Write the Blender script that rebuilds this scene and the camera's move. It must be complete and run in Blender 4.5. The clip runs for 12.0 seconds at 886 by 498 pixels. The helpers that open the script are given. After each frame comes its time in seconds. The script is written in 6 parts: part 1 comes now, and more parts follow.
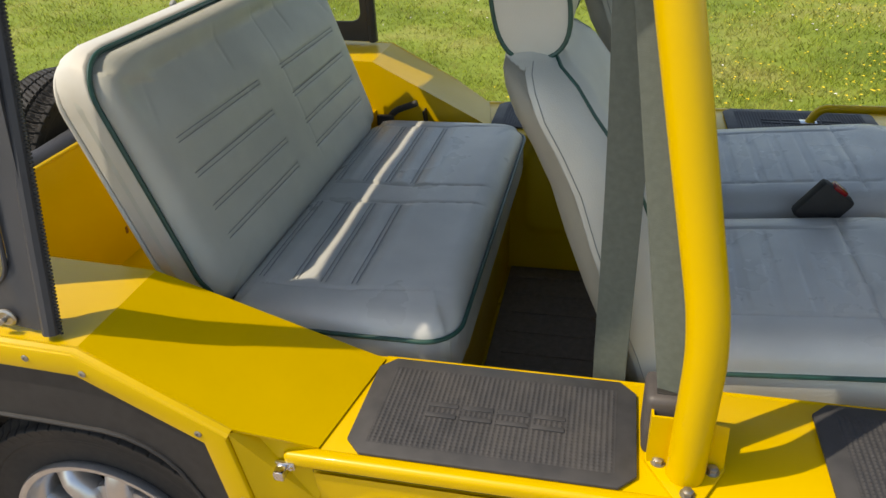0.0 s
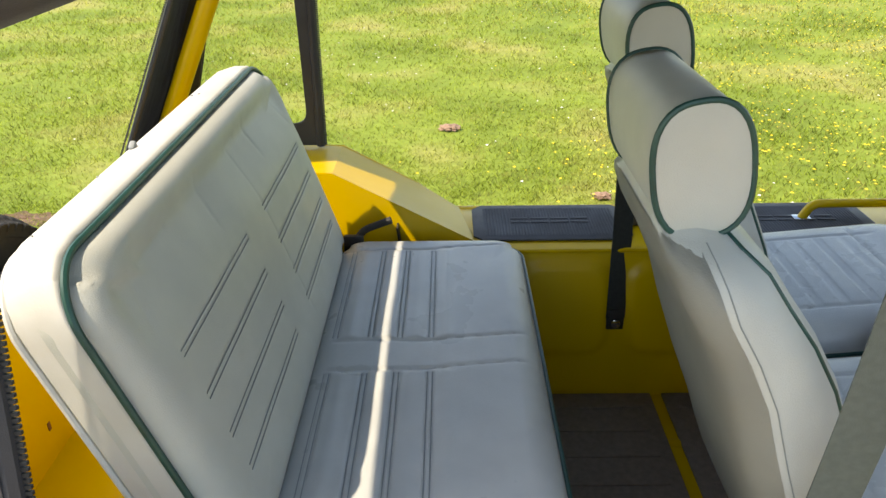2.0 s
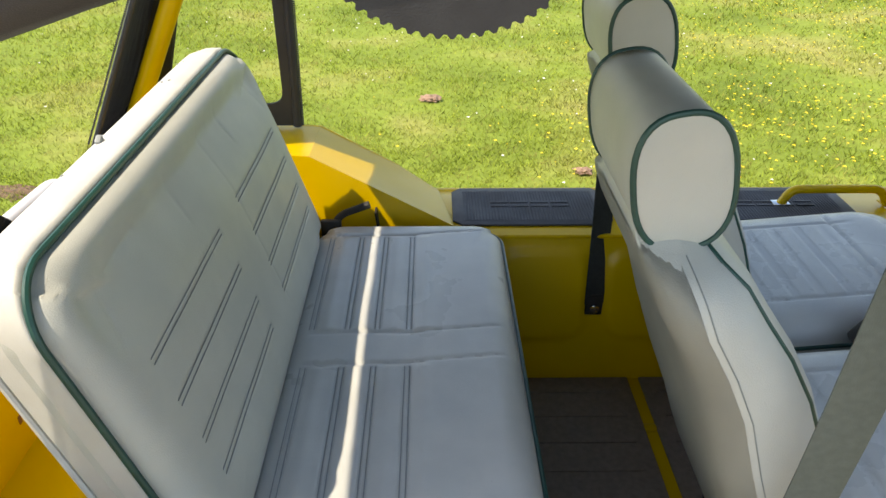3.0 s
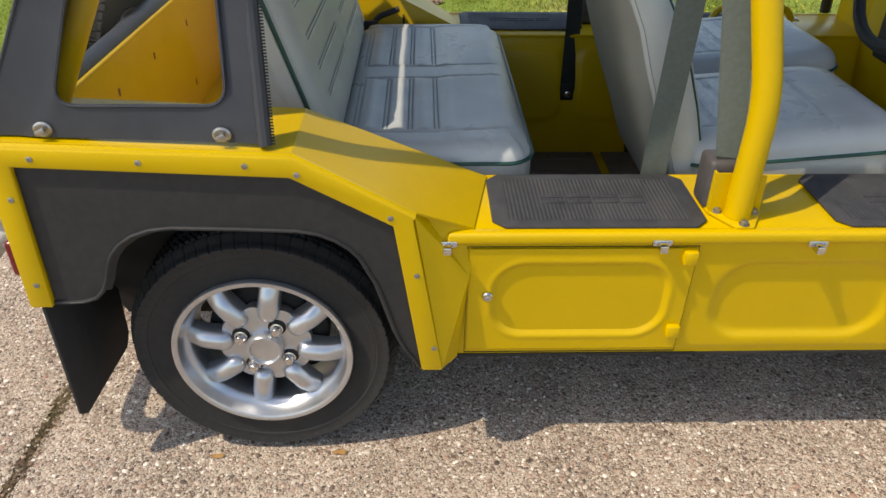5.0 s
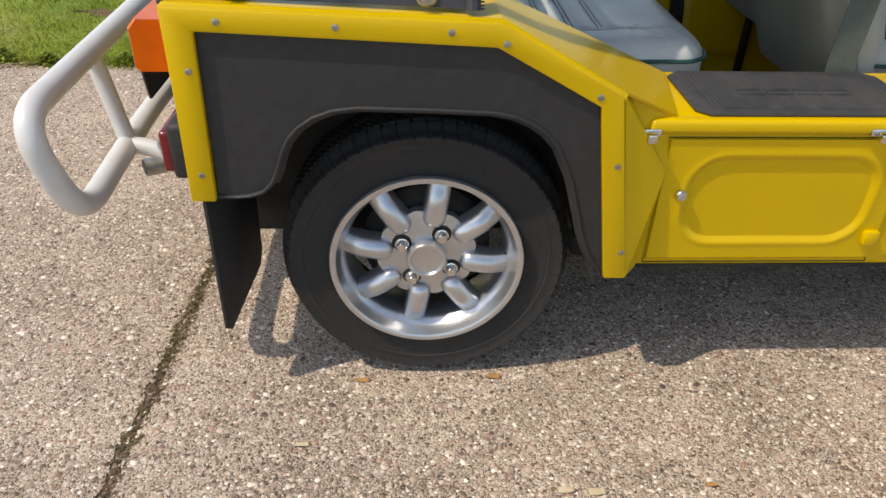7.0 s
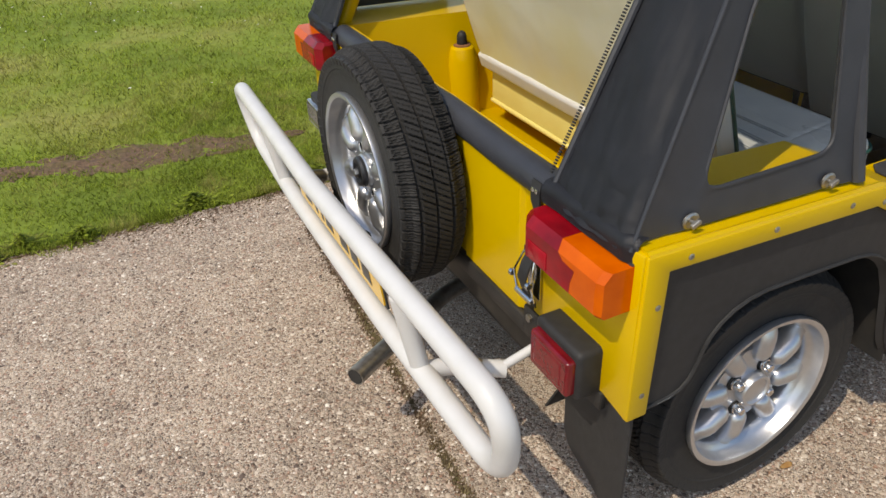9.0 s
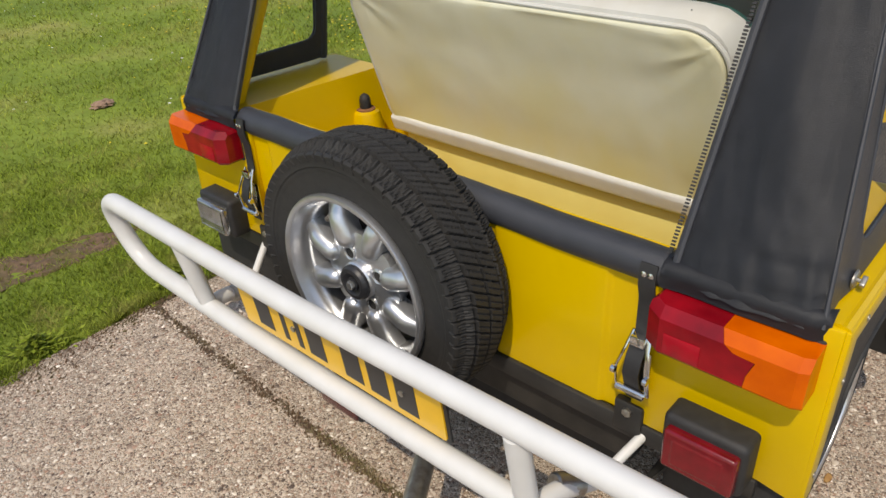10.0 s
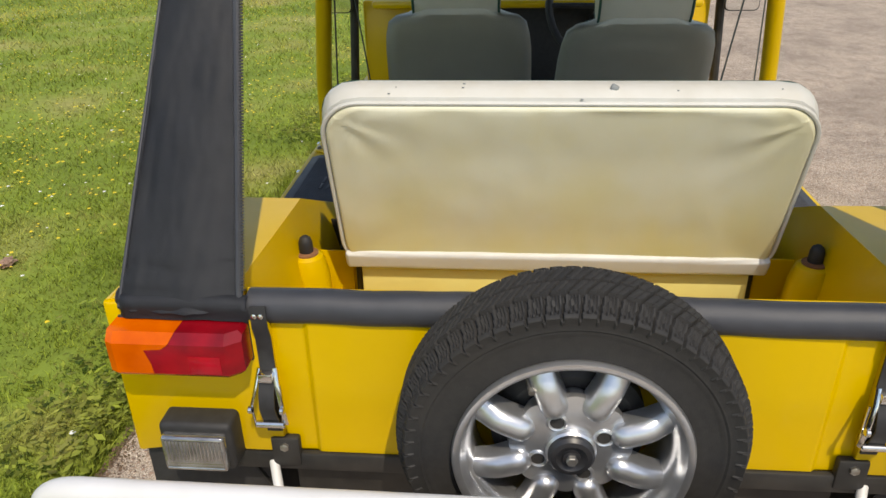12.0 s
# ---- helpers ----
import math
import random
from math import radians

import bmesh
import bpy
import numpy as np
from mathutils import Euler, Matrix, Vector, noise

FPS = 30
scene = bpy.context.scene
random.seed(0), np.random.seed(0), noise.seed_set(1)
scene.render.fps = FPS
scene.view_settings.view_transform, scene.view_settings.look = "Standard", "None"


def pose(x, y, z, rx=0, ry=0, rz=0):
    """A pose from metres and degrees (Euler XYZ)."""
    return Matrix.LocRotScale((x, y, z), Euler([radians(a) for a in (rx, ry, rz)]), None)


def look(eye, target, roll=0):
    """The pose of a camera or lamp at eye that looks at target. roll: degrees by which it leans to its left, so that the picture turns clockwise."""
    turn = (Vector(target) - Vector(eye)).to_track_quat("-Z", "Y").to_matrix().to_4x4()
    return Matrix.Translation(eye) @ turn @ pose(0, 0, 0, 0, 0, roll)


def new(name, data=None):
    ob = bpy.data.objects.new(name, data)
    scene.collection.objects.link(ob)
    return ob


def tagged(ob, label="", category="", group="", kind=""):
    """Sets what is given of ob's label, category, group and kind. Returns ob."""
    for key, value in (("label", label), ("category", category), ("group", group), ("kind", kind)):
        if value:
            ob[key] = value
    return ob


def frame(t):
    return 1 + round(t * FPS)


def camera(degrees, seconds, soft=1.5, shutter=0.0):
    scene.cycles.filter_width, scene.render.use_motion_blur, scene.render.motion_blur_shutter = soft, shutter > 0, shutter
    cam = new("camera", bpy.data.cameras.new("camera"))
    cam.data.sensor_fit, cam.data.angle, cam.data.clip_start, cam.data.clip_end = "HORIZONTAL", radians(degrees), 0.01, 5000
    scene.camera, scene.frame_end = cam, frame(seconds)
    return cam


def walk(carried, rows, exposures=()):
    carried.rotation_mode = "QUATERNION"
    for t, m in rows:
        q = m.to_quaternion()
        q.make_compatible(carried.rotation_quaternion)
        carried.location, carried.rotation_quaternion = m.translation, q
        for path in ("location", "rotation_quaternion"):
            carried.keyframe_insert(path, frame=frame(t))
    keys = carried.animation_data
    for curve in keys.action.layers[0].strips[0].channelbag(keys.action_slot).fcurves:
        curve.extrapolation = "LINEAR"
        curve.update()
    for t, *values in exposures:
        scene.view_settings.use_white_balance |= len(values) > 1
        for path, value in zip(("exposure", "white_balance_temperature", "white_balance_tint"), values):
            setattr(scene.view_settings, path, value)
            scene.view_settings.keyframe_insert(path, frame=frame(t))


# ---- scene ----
cam = camera(62.1, 12.0)
PATH = [
    (0, (0.724, -1.313, 1.227), (0.305, 0.364, 0.221), -2.9),
    (0.5, (0.543, -1.2, 1.243), (0.213, 0.495, 0.233), -3.0),
    (1, (0.427, -1.153, 1.249), (0.216, 0.578, 0.269), -2.5),
    (1.5, (0.34, -1.105, 1.276), (0.245, 0.656, 0.333), -1.5),
    (2, (0.362, -1.024, 1.287), (0.343, 0.754, 0.372), -0.8),
    (2.5, (0.388, -0.982, 1.292), (0.398, 0.802, 0.389), -0.5),
    (2.7, (0.381, -0.953, 1.331), (0.408, 0.798, 0.365), 0.1),
    (4.3, (0.34, -1.49, 1.194), (0.38, 0.216, 0.15), 0.6),
    (4.5, (0.342, -1.556, 1.187), (0.39, 0.144, 0.136), 0.8),
    (5, (0.3, -1.733, 1.164), (0.353, -0.048, 0.088), 0.7),
    (5.5, (0.125, -1.798, 1.127), (0.173, -0.115, 0.048), 0.2),
    (6, (0.023, -1.789, 0.996), (0.074, -0.108, -0.086), 0.3),
    (6.5, (0.01, -1.745, 0.891), (0.073, -0.064, -0.191), 0.9),
    (7, (-0.023, -1.723, 0.967), (0.057, -0.047, -0.122), 1.3),
    (7.5, (-0.179, -1.728, 1.096), (-0.072, -0.062, -0.004), 1.1),
    (7.7, (-0.296, -1.732, 1.15), (-0.161, -0.07, 0.047), 0.5),
    (9.3, (-1.047, -1.205, 1.236), (-0.166, 0.242, 0.173), -3.2),
    (9.5, (-1.109, -1.131, 1.236), (-0.121, 0.252, 0.181), -3.4),
    (10, (-1.159, -0.836, 1.248), (0.084, 0.338, 0.211), -3.5),
    (10.5, (-1.216, -0.578, 1.244), (0.241, 0.348, 0.234), -3.1),
    (11, (-1.315, -0.358, 1.263), (0.303, 0.297, 0.286), -2.2),
    (11.5, (-1.27, -0.135, 1.26), (0.453, 0.265, 0.327), -1.5),
    (12, (-1.299, 0.103, 1.281), (0.478, 0.262, 0.377), -1.2),
]
walk(cam, [(t, look(eye, target, roll)) for t, eye, target, roll in PATH],
     [(t, stops, 7950 if t < 3 else 7300, 10) for t, stops in ((0, 0.80), (0.5, 1.0), (1.5, 1.46), (2.5, 1.50), (4.5, 0.88), (5.5, 0.54), (7.5, 0.53), (9.5, 0.33), (11, 0.38), (12, 0.52))])

# ---------------------------------------------------------------- world and light
SUN_WAY = Vector((0.625, 0.25, -1.0)).normalized()
world = bpy.data.worlds.new("world")
scene.world = world
world.use_nodes = True
wn = world.node_tree
sky = wn.nodes.new("ShaderNodeTexSky")
sky.sky_type, sky.sun_disc = "NISHITA", False
sky.sun_elevation = math.asin(-SUN_WAY.z)
sky.sun_rotation = math.atan2(-SUN_WAY.x, -SUN_WAY.y)
wn.links.new(sky.outputs[0], wn.nodes["Background"].inputs[0])
wn.nodes["Background"].inputs[1].default_value = 0.15
sun = new("sun", bpy.data.lights.new("sun", "SUN"))
sun.data.energy, sun.data.angle, sun.data.color = 2.3, radians(0.55), (1.0, 0.94, 0.84)
sun.rotation_euler = SUN_WAY.to_track_quat("-Z", "Y").to_euler()


# ---------------------------------------------------------------- materials
def mat(name, color, rough=0.5, metal=0.0, color2=None, scale=40.0, bump=0.0, bump_scale=300.0,
        coat=0.0, spec=0.5, trans=0.0, detail=4.0, patch=0.0, patch_scale=3.0, patch_color=None):
    """A surface with fine grain (color to color2), larger stains (patch) and fine relief (bump)."""
    m = bpy.data.materials.new(name)
    m.use_nodes = True
    nt = m.node_tree
    n, l = nt.nodes, nt.links
    b = n["Principled BSDF"]
    b.inputs["Base Color"].default_value = (*color, 1)
    b.inputs["Roughness"].default_value = rough
    b.inputs["Metallic"].default_value = metal
    b.inputs["Coat Weight"].default_value = coat
    b.inputs["Coat Roughness"].default_value = 0.06
    b.inputs["Specular IOR Level"].default_value = spec
    b.inputs["Transmission Weight"].default_value = trans
    tc = n.new("ShaderNodeTexCoord")
    last = None
    if color2:
        t = n.new("ShaderNodeTexNoise")
        t.inputs["Scale"].default_value, t.inputs["Detail"].default_value = scale, detail
        l.new(tc.outputs["Object"], t.inputs["Vector"])
        r = n.new("ShaderNodeValToRGB")
        r.color_ramp.elements[0].position, r.color_ramp.elements[1].position = 0.32, 0.68
        r.color_ramp.elements[0].color, r.color_ramp.elements[1].color = (*color, 1), (*color2, 1)
        l.new(t.outputs["Fac"], r.inputs["Fac"])
        last = r.outputs["Color"]
    if patch:
        t = n.new("ShaderNodeTexNoise")
        t.inputs["Scale"].default_value, t.inputs["Detail"].default_value = patch_scale, 6.0
        l.new(tc.outputs["Object"], t.inputs["Vector"])
        r = n.new("ShaderNodeMapRange")
        r.inputs["From Min"].default_value, r.inputs["From Max"].default_value = 0.45, 0.7
        r.inputs["To Max"].default_value = patch
        l.new(t.outputs["Fac"], r.inputs["Value"])
        mx = n.new("ShaderNodeMix")
        mx.data_type = "RGBA"
        l.new(r.outputs["Result"], mx.inputs["Factor"])
        if last:
            l.new(last, mx.inputs["A"])
        else:
            mx.inputs["A"].default_value = (*color, 1)
        mx.inputs["B"].default_value = (*(patch_color or color), 1)
        last = mx.outputs["Result"]
        rr = n.new("ShaderNodeMapRange")
        rr.inputs["From Min"].default_value, rr.inputs["From Max"].default_value = 0.3, 0.7
        rr.inputs["To Min"].default_value, rr.inputs["To Max"].default_value = rough * 0.85, min(1, rough * 1.25)
        l.new(t.outputs["Fac"], rr.inputs["Value"])
        l.new(rr.outputs["Result"], b.inputs["Roughness"])
    if last:
        l.new(last, b.inputs["Base Color"])
    if bump:
        t = n.new("ShaderNodeTexNoise")
        t.inputs["Scale"].default_value, t.inputs["Detail"].default_value = bump_scale, 3.0
        l.new(tc.outputs["Object"], t.inputs["Vector"])
        bp = n.new("ShaderNodeBump")
        bp.inputs["Strength"].default_value, bp.inputs["Distance"].default_value = bump, 0.002
        l.new(t.outputs["Fac"], bp.inputs["Height"])
        l.new(bp.outputs["Normal"], b.inputs["Normal"])
    return m


YELLOW = mat("yellow_paint", (0.63, 0.408, 0.0), 0.36, coat=0.10, spec=0.32, color2=(0.60, 0.390, 0.0), scale=9, bump=0.05, bump_scale=60,
             patch=0.35, patch_scale=5, patch_color=(0.57, 0.374, 0.0))
BLACK_PLASTIC = mat("black_plastic", (0.016, 0.016, 0.017), 0.62, color2=(0.024, 0.024, 0.025), scale=60, bump=0.25, bump_scale=900)
BLACK_METAL = mat("black_metal", (0.012, 0.012, 0.012), 0.55, color2=(0.03, 0.028, 0.026), scale=20, bump=0.1)
RUBBER = mat("tyre_rubber", (0.013, 0.0125, 0.0125), 0.75, color2=(0.021, 0.020, 0.019), scale=90, bump=0.2, bump_scale=500,
             patch=0.4, patch_scale=8, patch_color=(0.034, 0.030, 0.026))
MAT_RUBBER = mat("mat_rubber", (0.035, 0.036, 0.04), 0.6, color2=(0.05, 0.05, 0.054), scale=50, bump=0.1, bump_scale=700, patch=0.3, patch_scale=12, patch_color=(0.075, 0.07, 0.066))
VINYL_BLACK = mat("black_vinyl_cloth", (0.028, 0.030, 0.037), 0.46, color2=(0.037, 0.039, 0.047), scale=25, bump=0.28, bump_scale=1100, patch=0.5, patch_scale=6, patch_color=(0.050, 0.053, 0.061))
SEAT = mat("grey_seat_vinyl", (0.53, 0.54, 0.495), 0.42, color2=(0.49, 0.502, 0.46), scale=14, bump=0.28, bump_scale=650, patch=0.35, patch_scale=7, patch_color=(0.47, 0.49, 0.475))
# The seats' grey vinyl, glossier and coloured bluer for sky light on the cushions.
SEAT_SKY = mat("sky_tinted_seat_vinyl", (0.535, 0.545, 0.525), 0.29, color2=(0.49, 0.502, 0.488), scale=16, bump=0.28, bump_scale=650, patch=0.35, patch_scale=8, patch_color=(0.44, 0.46, 0.46))
CREAM = mat("cream_vinyl", (0.66, 0.65, 0.52), 0.5, color2=(0.62, 0.60, 0.45), scale=7, bump=0.15, bump_scale=400, patch=0.55, patch_scale=4.5, patch_color=(0.60, 0.545, 0.27))
# The seats' own vinyl again, darkened for the shade behind the backrests.
SEAT_SHADED = mat("shaded_seat_vinyl", (0.49, 0.485, 0.42), 0.5, color2=(0.455, 0.45, 0.39), scale=12, bump=0.25, bump_scale=650)


def stain_and_bounce(m, z_clean, z_tinted, color, amount):
    """Stains plus yellow bounce light coloured in, blotchy, growing towards a cloth's lower edge."""
    n, l = m.node_tree.nodes, m.node_tree.links
    base = n["Principled BSDF"].inputs["Base Color"]
    src = base.links[0].from_socket
    tc, xyz, mp, t = n.new("ShaderNodeTexCoord"), n.new("ShaderNodeSeparateXYZ"), n.new("ShaderNodeMapping"), n.new("ShaderNodeTexNoise")
    l.new(tc.outputs["Object"], xyz.inputs[0])
    l.new(tc.outputs["Object"], mp.inputs["Vector"])
    mp.inputs["Scale"].default_value = (9.0, 9.0, 3.5)
    t.inputs["Scale"].default_value, t.inputs["Detail"].default_value = 1.0, 5.0
    l.new(mp.outputs[0], t.inputs["Vector"])
    low, blot, k = n.new("ShaderNodeMapRange"), n.new("ShaderNodeMapRange"), n.new("ShaderNodeMath")
    low.inputs["From Min"].default_value, low.inputs["From Max"].default_value = z_clean, z_tinted
    low.inputs["To Max"].default_value = amount
    l.new(xyz.outputs["Z"], low.inputs["Value"])
    blot.inputs["From Min"].default_value, blot.inputs["From Max"].default_value = 0.30, 0.65
    blot.inputs["To Min"].default_value = 0.35
    l.new(t.outputs["Fac"], blot.inputs["Value"])
    k.operation = "MULTIPLY"
    l.new(low.outputs["Result"], k.inputs[0])
    l.new(blot.outputs["Result"], k.inputs[1])
    mx = n.new("ShaderNodeMix")
    mx.data_type = "RGBA"
    l.new(k.outputs[0], mx.inputs["Factor"])
    l.new(src, mx.inputs["A"])
    mx.inputs["B"].default_value = (*color, 1)
    l.new(mx.outputs["Result"], base)


stain_and_bounce(CREAM, 0.34, 0.11, (0.66, 0.57, 0.17), 0.85)
YELLOWED = mat("yellowed_vinyl", (0.74, 0.66, 0.24), 0.5, color2=(0.70, 0.60, 0.20), scale=9, bump=0.15, bump_scale=400)
WHITE_VINYL = mat("white_vinyl", (0.60, 0.60, 0.575), 0.46, color2=(0.56, 0.56, 0.53), scale=12, bump=0.15, bump_scale=400, patch=0.3, patch_scale=18, patch_color=(0.5, 0.47, 0.4))
PIPING = mat("green_piping", (0.011, 0.055, 0.046), 0.4, color2=(0.016, 0.075, 0.062), scale=50)
SEAM = mat("seam_thread", (0.25, 0.27, 0.26), 0.7)
STITCH = mat("dark_thread", (0.26, 0.28, 0.285), 0.7)
WHITE_PAINT = mat("white_tube_paint", (0.63, 0.63, 0.63), 0.4, coat=0.15, color2=(0.59, 0.59, 0.585), scale=18, patch=0.35, patch_scale=10, patch_color=(0.58, 0.57, 0.53))
CHROME = mat("chrome", (0.72, 0.72, 0.72), 0.16, 1.0, color2=(0.6, 0.6, 0.6), scale=80)
MIRROR = mat("mirror_glass", (0.85, 0.86, 0.86), 0.03, 1.0)
ALLOY = mat("silver_alloy", (0.58, 0.59, 0.61), 0.3, 0.85, color2=(0.52, 0.53, 0.55), scale=40, bump=0.08, bump_scale=700, coat=0.15)
STEEL = mat("dull_steel", (0.45, 0.44, 0.42), 0.4, 0.9, color2=(0.3, 0.28, 0.25), scale=60)
RED_LENS = mat("red_lens", (0.30, 0.003, 0.010), 0.2, spec=0.3, coat=0.12, color2=(0.15, 0.002, 0.006), scale=16, bump=0.07, bump_scale=160)
BRIGHT_RED = mat("bright_red_lens", (0.38, 0.004, 0.016), 0.2, spec=0.3, coat=0.12, color2=(0.26, 0.003, 0.010), scale=30, bump=0.07, bump_scale=160)
AMBER_LENS = mat("amber_lens", (0.66, 0.115, 0.0), 0.25, spec=0.2, coat=0.06, color2=(0.50, 0.070, 0.0), scale=16, bump=0.07, bump_scale=160)
CLEAR_LENS = mat("clear_lens", (0.42, 0.42, 0.42), 0.14, 0.8, coat=0.7, color2=(0.25, 0.25, 0.25), scale=45)
FOG_RED = mat("fog_lens", (0.19, 0.004, 0.010), 0.2, coat=0.3, color2=(0.13, 0.003, 0.007), scale=40)
DARK_RED = mat("dark_red_lens", (0.06, 0.006, 0.008), 0.15, coat=0.5)
PLATE = mat("plate_yellow", (0.80, 0.46, 0.004), 0.3, coat=0.3, color2=(0.76, 0.43, 0.004), scale=30)
INK = mat("plate_ink", (0.02, 0.02, 0.022), 0.4)
BELT = mat("seat_belt_webbing", (0.095, 0.115, 0.10), 0.75, color2=(0.115, 0.135, 0.12), scale=120, bump=0.3, bump_scale=900)
# The same belt webbing, darkened for the shade on the far side.
BELT_SHADED = mat("shaded_webbing", (0.02, 0.024, 0.024), 0.75, color2=(0.03, 0.034, 0.034), scale=120, bump=0.3, bump_scale=900)
REEL = mat("reel_plastic", (0.065, 0.058, 0.058), 0.5, color2=(0.08, 0.072, 0.07), scale=40, bump=0.15, bump_scale=700)
CARPET = mat("black_floor_mat", (0.17, 0.14, 0.115), 0.8, color2=(0.21, 0.18, 0.15), scale=80, bump=0.4, bump_scale=500)
UNDERSIDE = mat("underbody", (0.012, 0.012, 0.012), 0.8, color2=(0.03, 0.026, 0.022), scale=18)
SOIL = mat("soil", (0.080, 0.048, 0.028), 0.95, color2=(0.19, 0.118, 0.07), scale=70, bump=1.0, bump_scale=120, patch=0.6, patch_scale=8, patch_color=(0.11, 0.10, 0.03))
RUST = mat("rust", (0.16, 0.07, 0.03), 0.9, color2=(0.28, 0.13, 0.06), scale=120, bump=0.4)
JOINT = mat("joint_dirt", (0.17, 0.128, 0.09), 0.95, color2=(0.34, 0.27, 0.20), scale=90, bump=1.0, bump_scale=200, patch=0.6, patch_scale=5, patch_color=(0.13, 0.11, 0.05))
FLOWER = mat("yellow_flower", (0.75, 0.55, 0.02), 0.7)
DAISY = mat("white_flower", (0.75, 0.75, 0.7), 0.7)
DRY = mat("dry_clippings", (0.22, 0.13, 0.09), 0.95, color2=(0.33, 0.22, 0.15), scale=90, bump=0.6, bump_scale=200)


def pane_material():
    m = bpy.data.materials.new("clear_vinyl")
    m.use_nodes = True
    n, l = m.node_tree.nodes, m.node_tree.links
    n.remove(n["Principled BSDF"])
    clear, gloss, haze = n.new("ShaderNodeBsdfTransparent"), n.new("ShaderNodeBsdfGlossy"), n.new("ShaderNodeBsdfDiffuse")
    clear.inputs[0].default_value = (0.97, 0.97, 0.96, 1)
    gloss.inputs["Roughness"].default_value = 0.06
    haze.inputs[0].default_value = (0.75, 0.75, 0.7, 1)
    tc, t = n.new("ShaderNodeTexCoord"), n.new("ShaderNodeTexNoise")
    t.inputs["Scale"].default_value = 5.0
    l.new(tc.outputs["Object"], t.inputs["Vector"])
    r = n.new("ShaderNodeMapRange")
    r.inputs["To Min"].default_value, r.inputs["To Max"].default_value = 0.0, 0.006
    l.new(t.outputs["Fac"], r.inputs["Value"])
    bp = n.new("ShaderNodeBump")
    bp.inputs["Strength"].default_value, bp.inputs["Distance"].default_value = 0.3, 0.02
    l.new(t.outputs["Fac"], bp.inputs["Height"])
    l.new(bp.outputs["Normal"], gloss.inputs["Normal"])
    a, b = n.new("ShaderNodeMixShader"), n.new("ShaderNodeMixShader")
    l.new(r.outputs["Result"], a.inputs[0])
    l.new(clear.outputs[0], a.inputs[1])
    l.new(haze.outputs[0], a.inputs[2])
    f = n.new("ShaderNodeFresnel")
    f.inputs[0].default_value = 1.4
    fk = n.new("ShaderNodeMath")
    fk.operation = "MULTIPLY"
    fk.inputs[1].default_value = 0.36
    l.new(f.outputs[0], fk.inputs[0])
    l.new(fk.outputs[0], b.inputs[0])
    l.new(a.outputs[0], b.inputs[1])
    l.new(gloss.outputs[0], b.inputs[2])
    l.new(b.outputs[0], n["Material Output"].inputs[0])
    return m


CLEAR = pane_material()


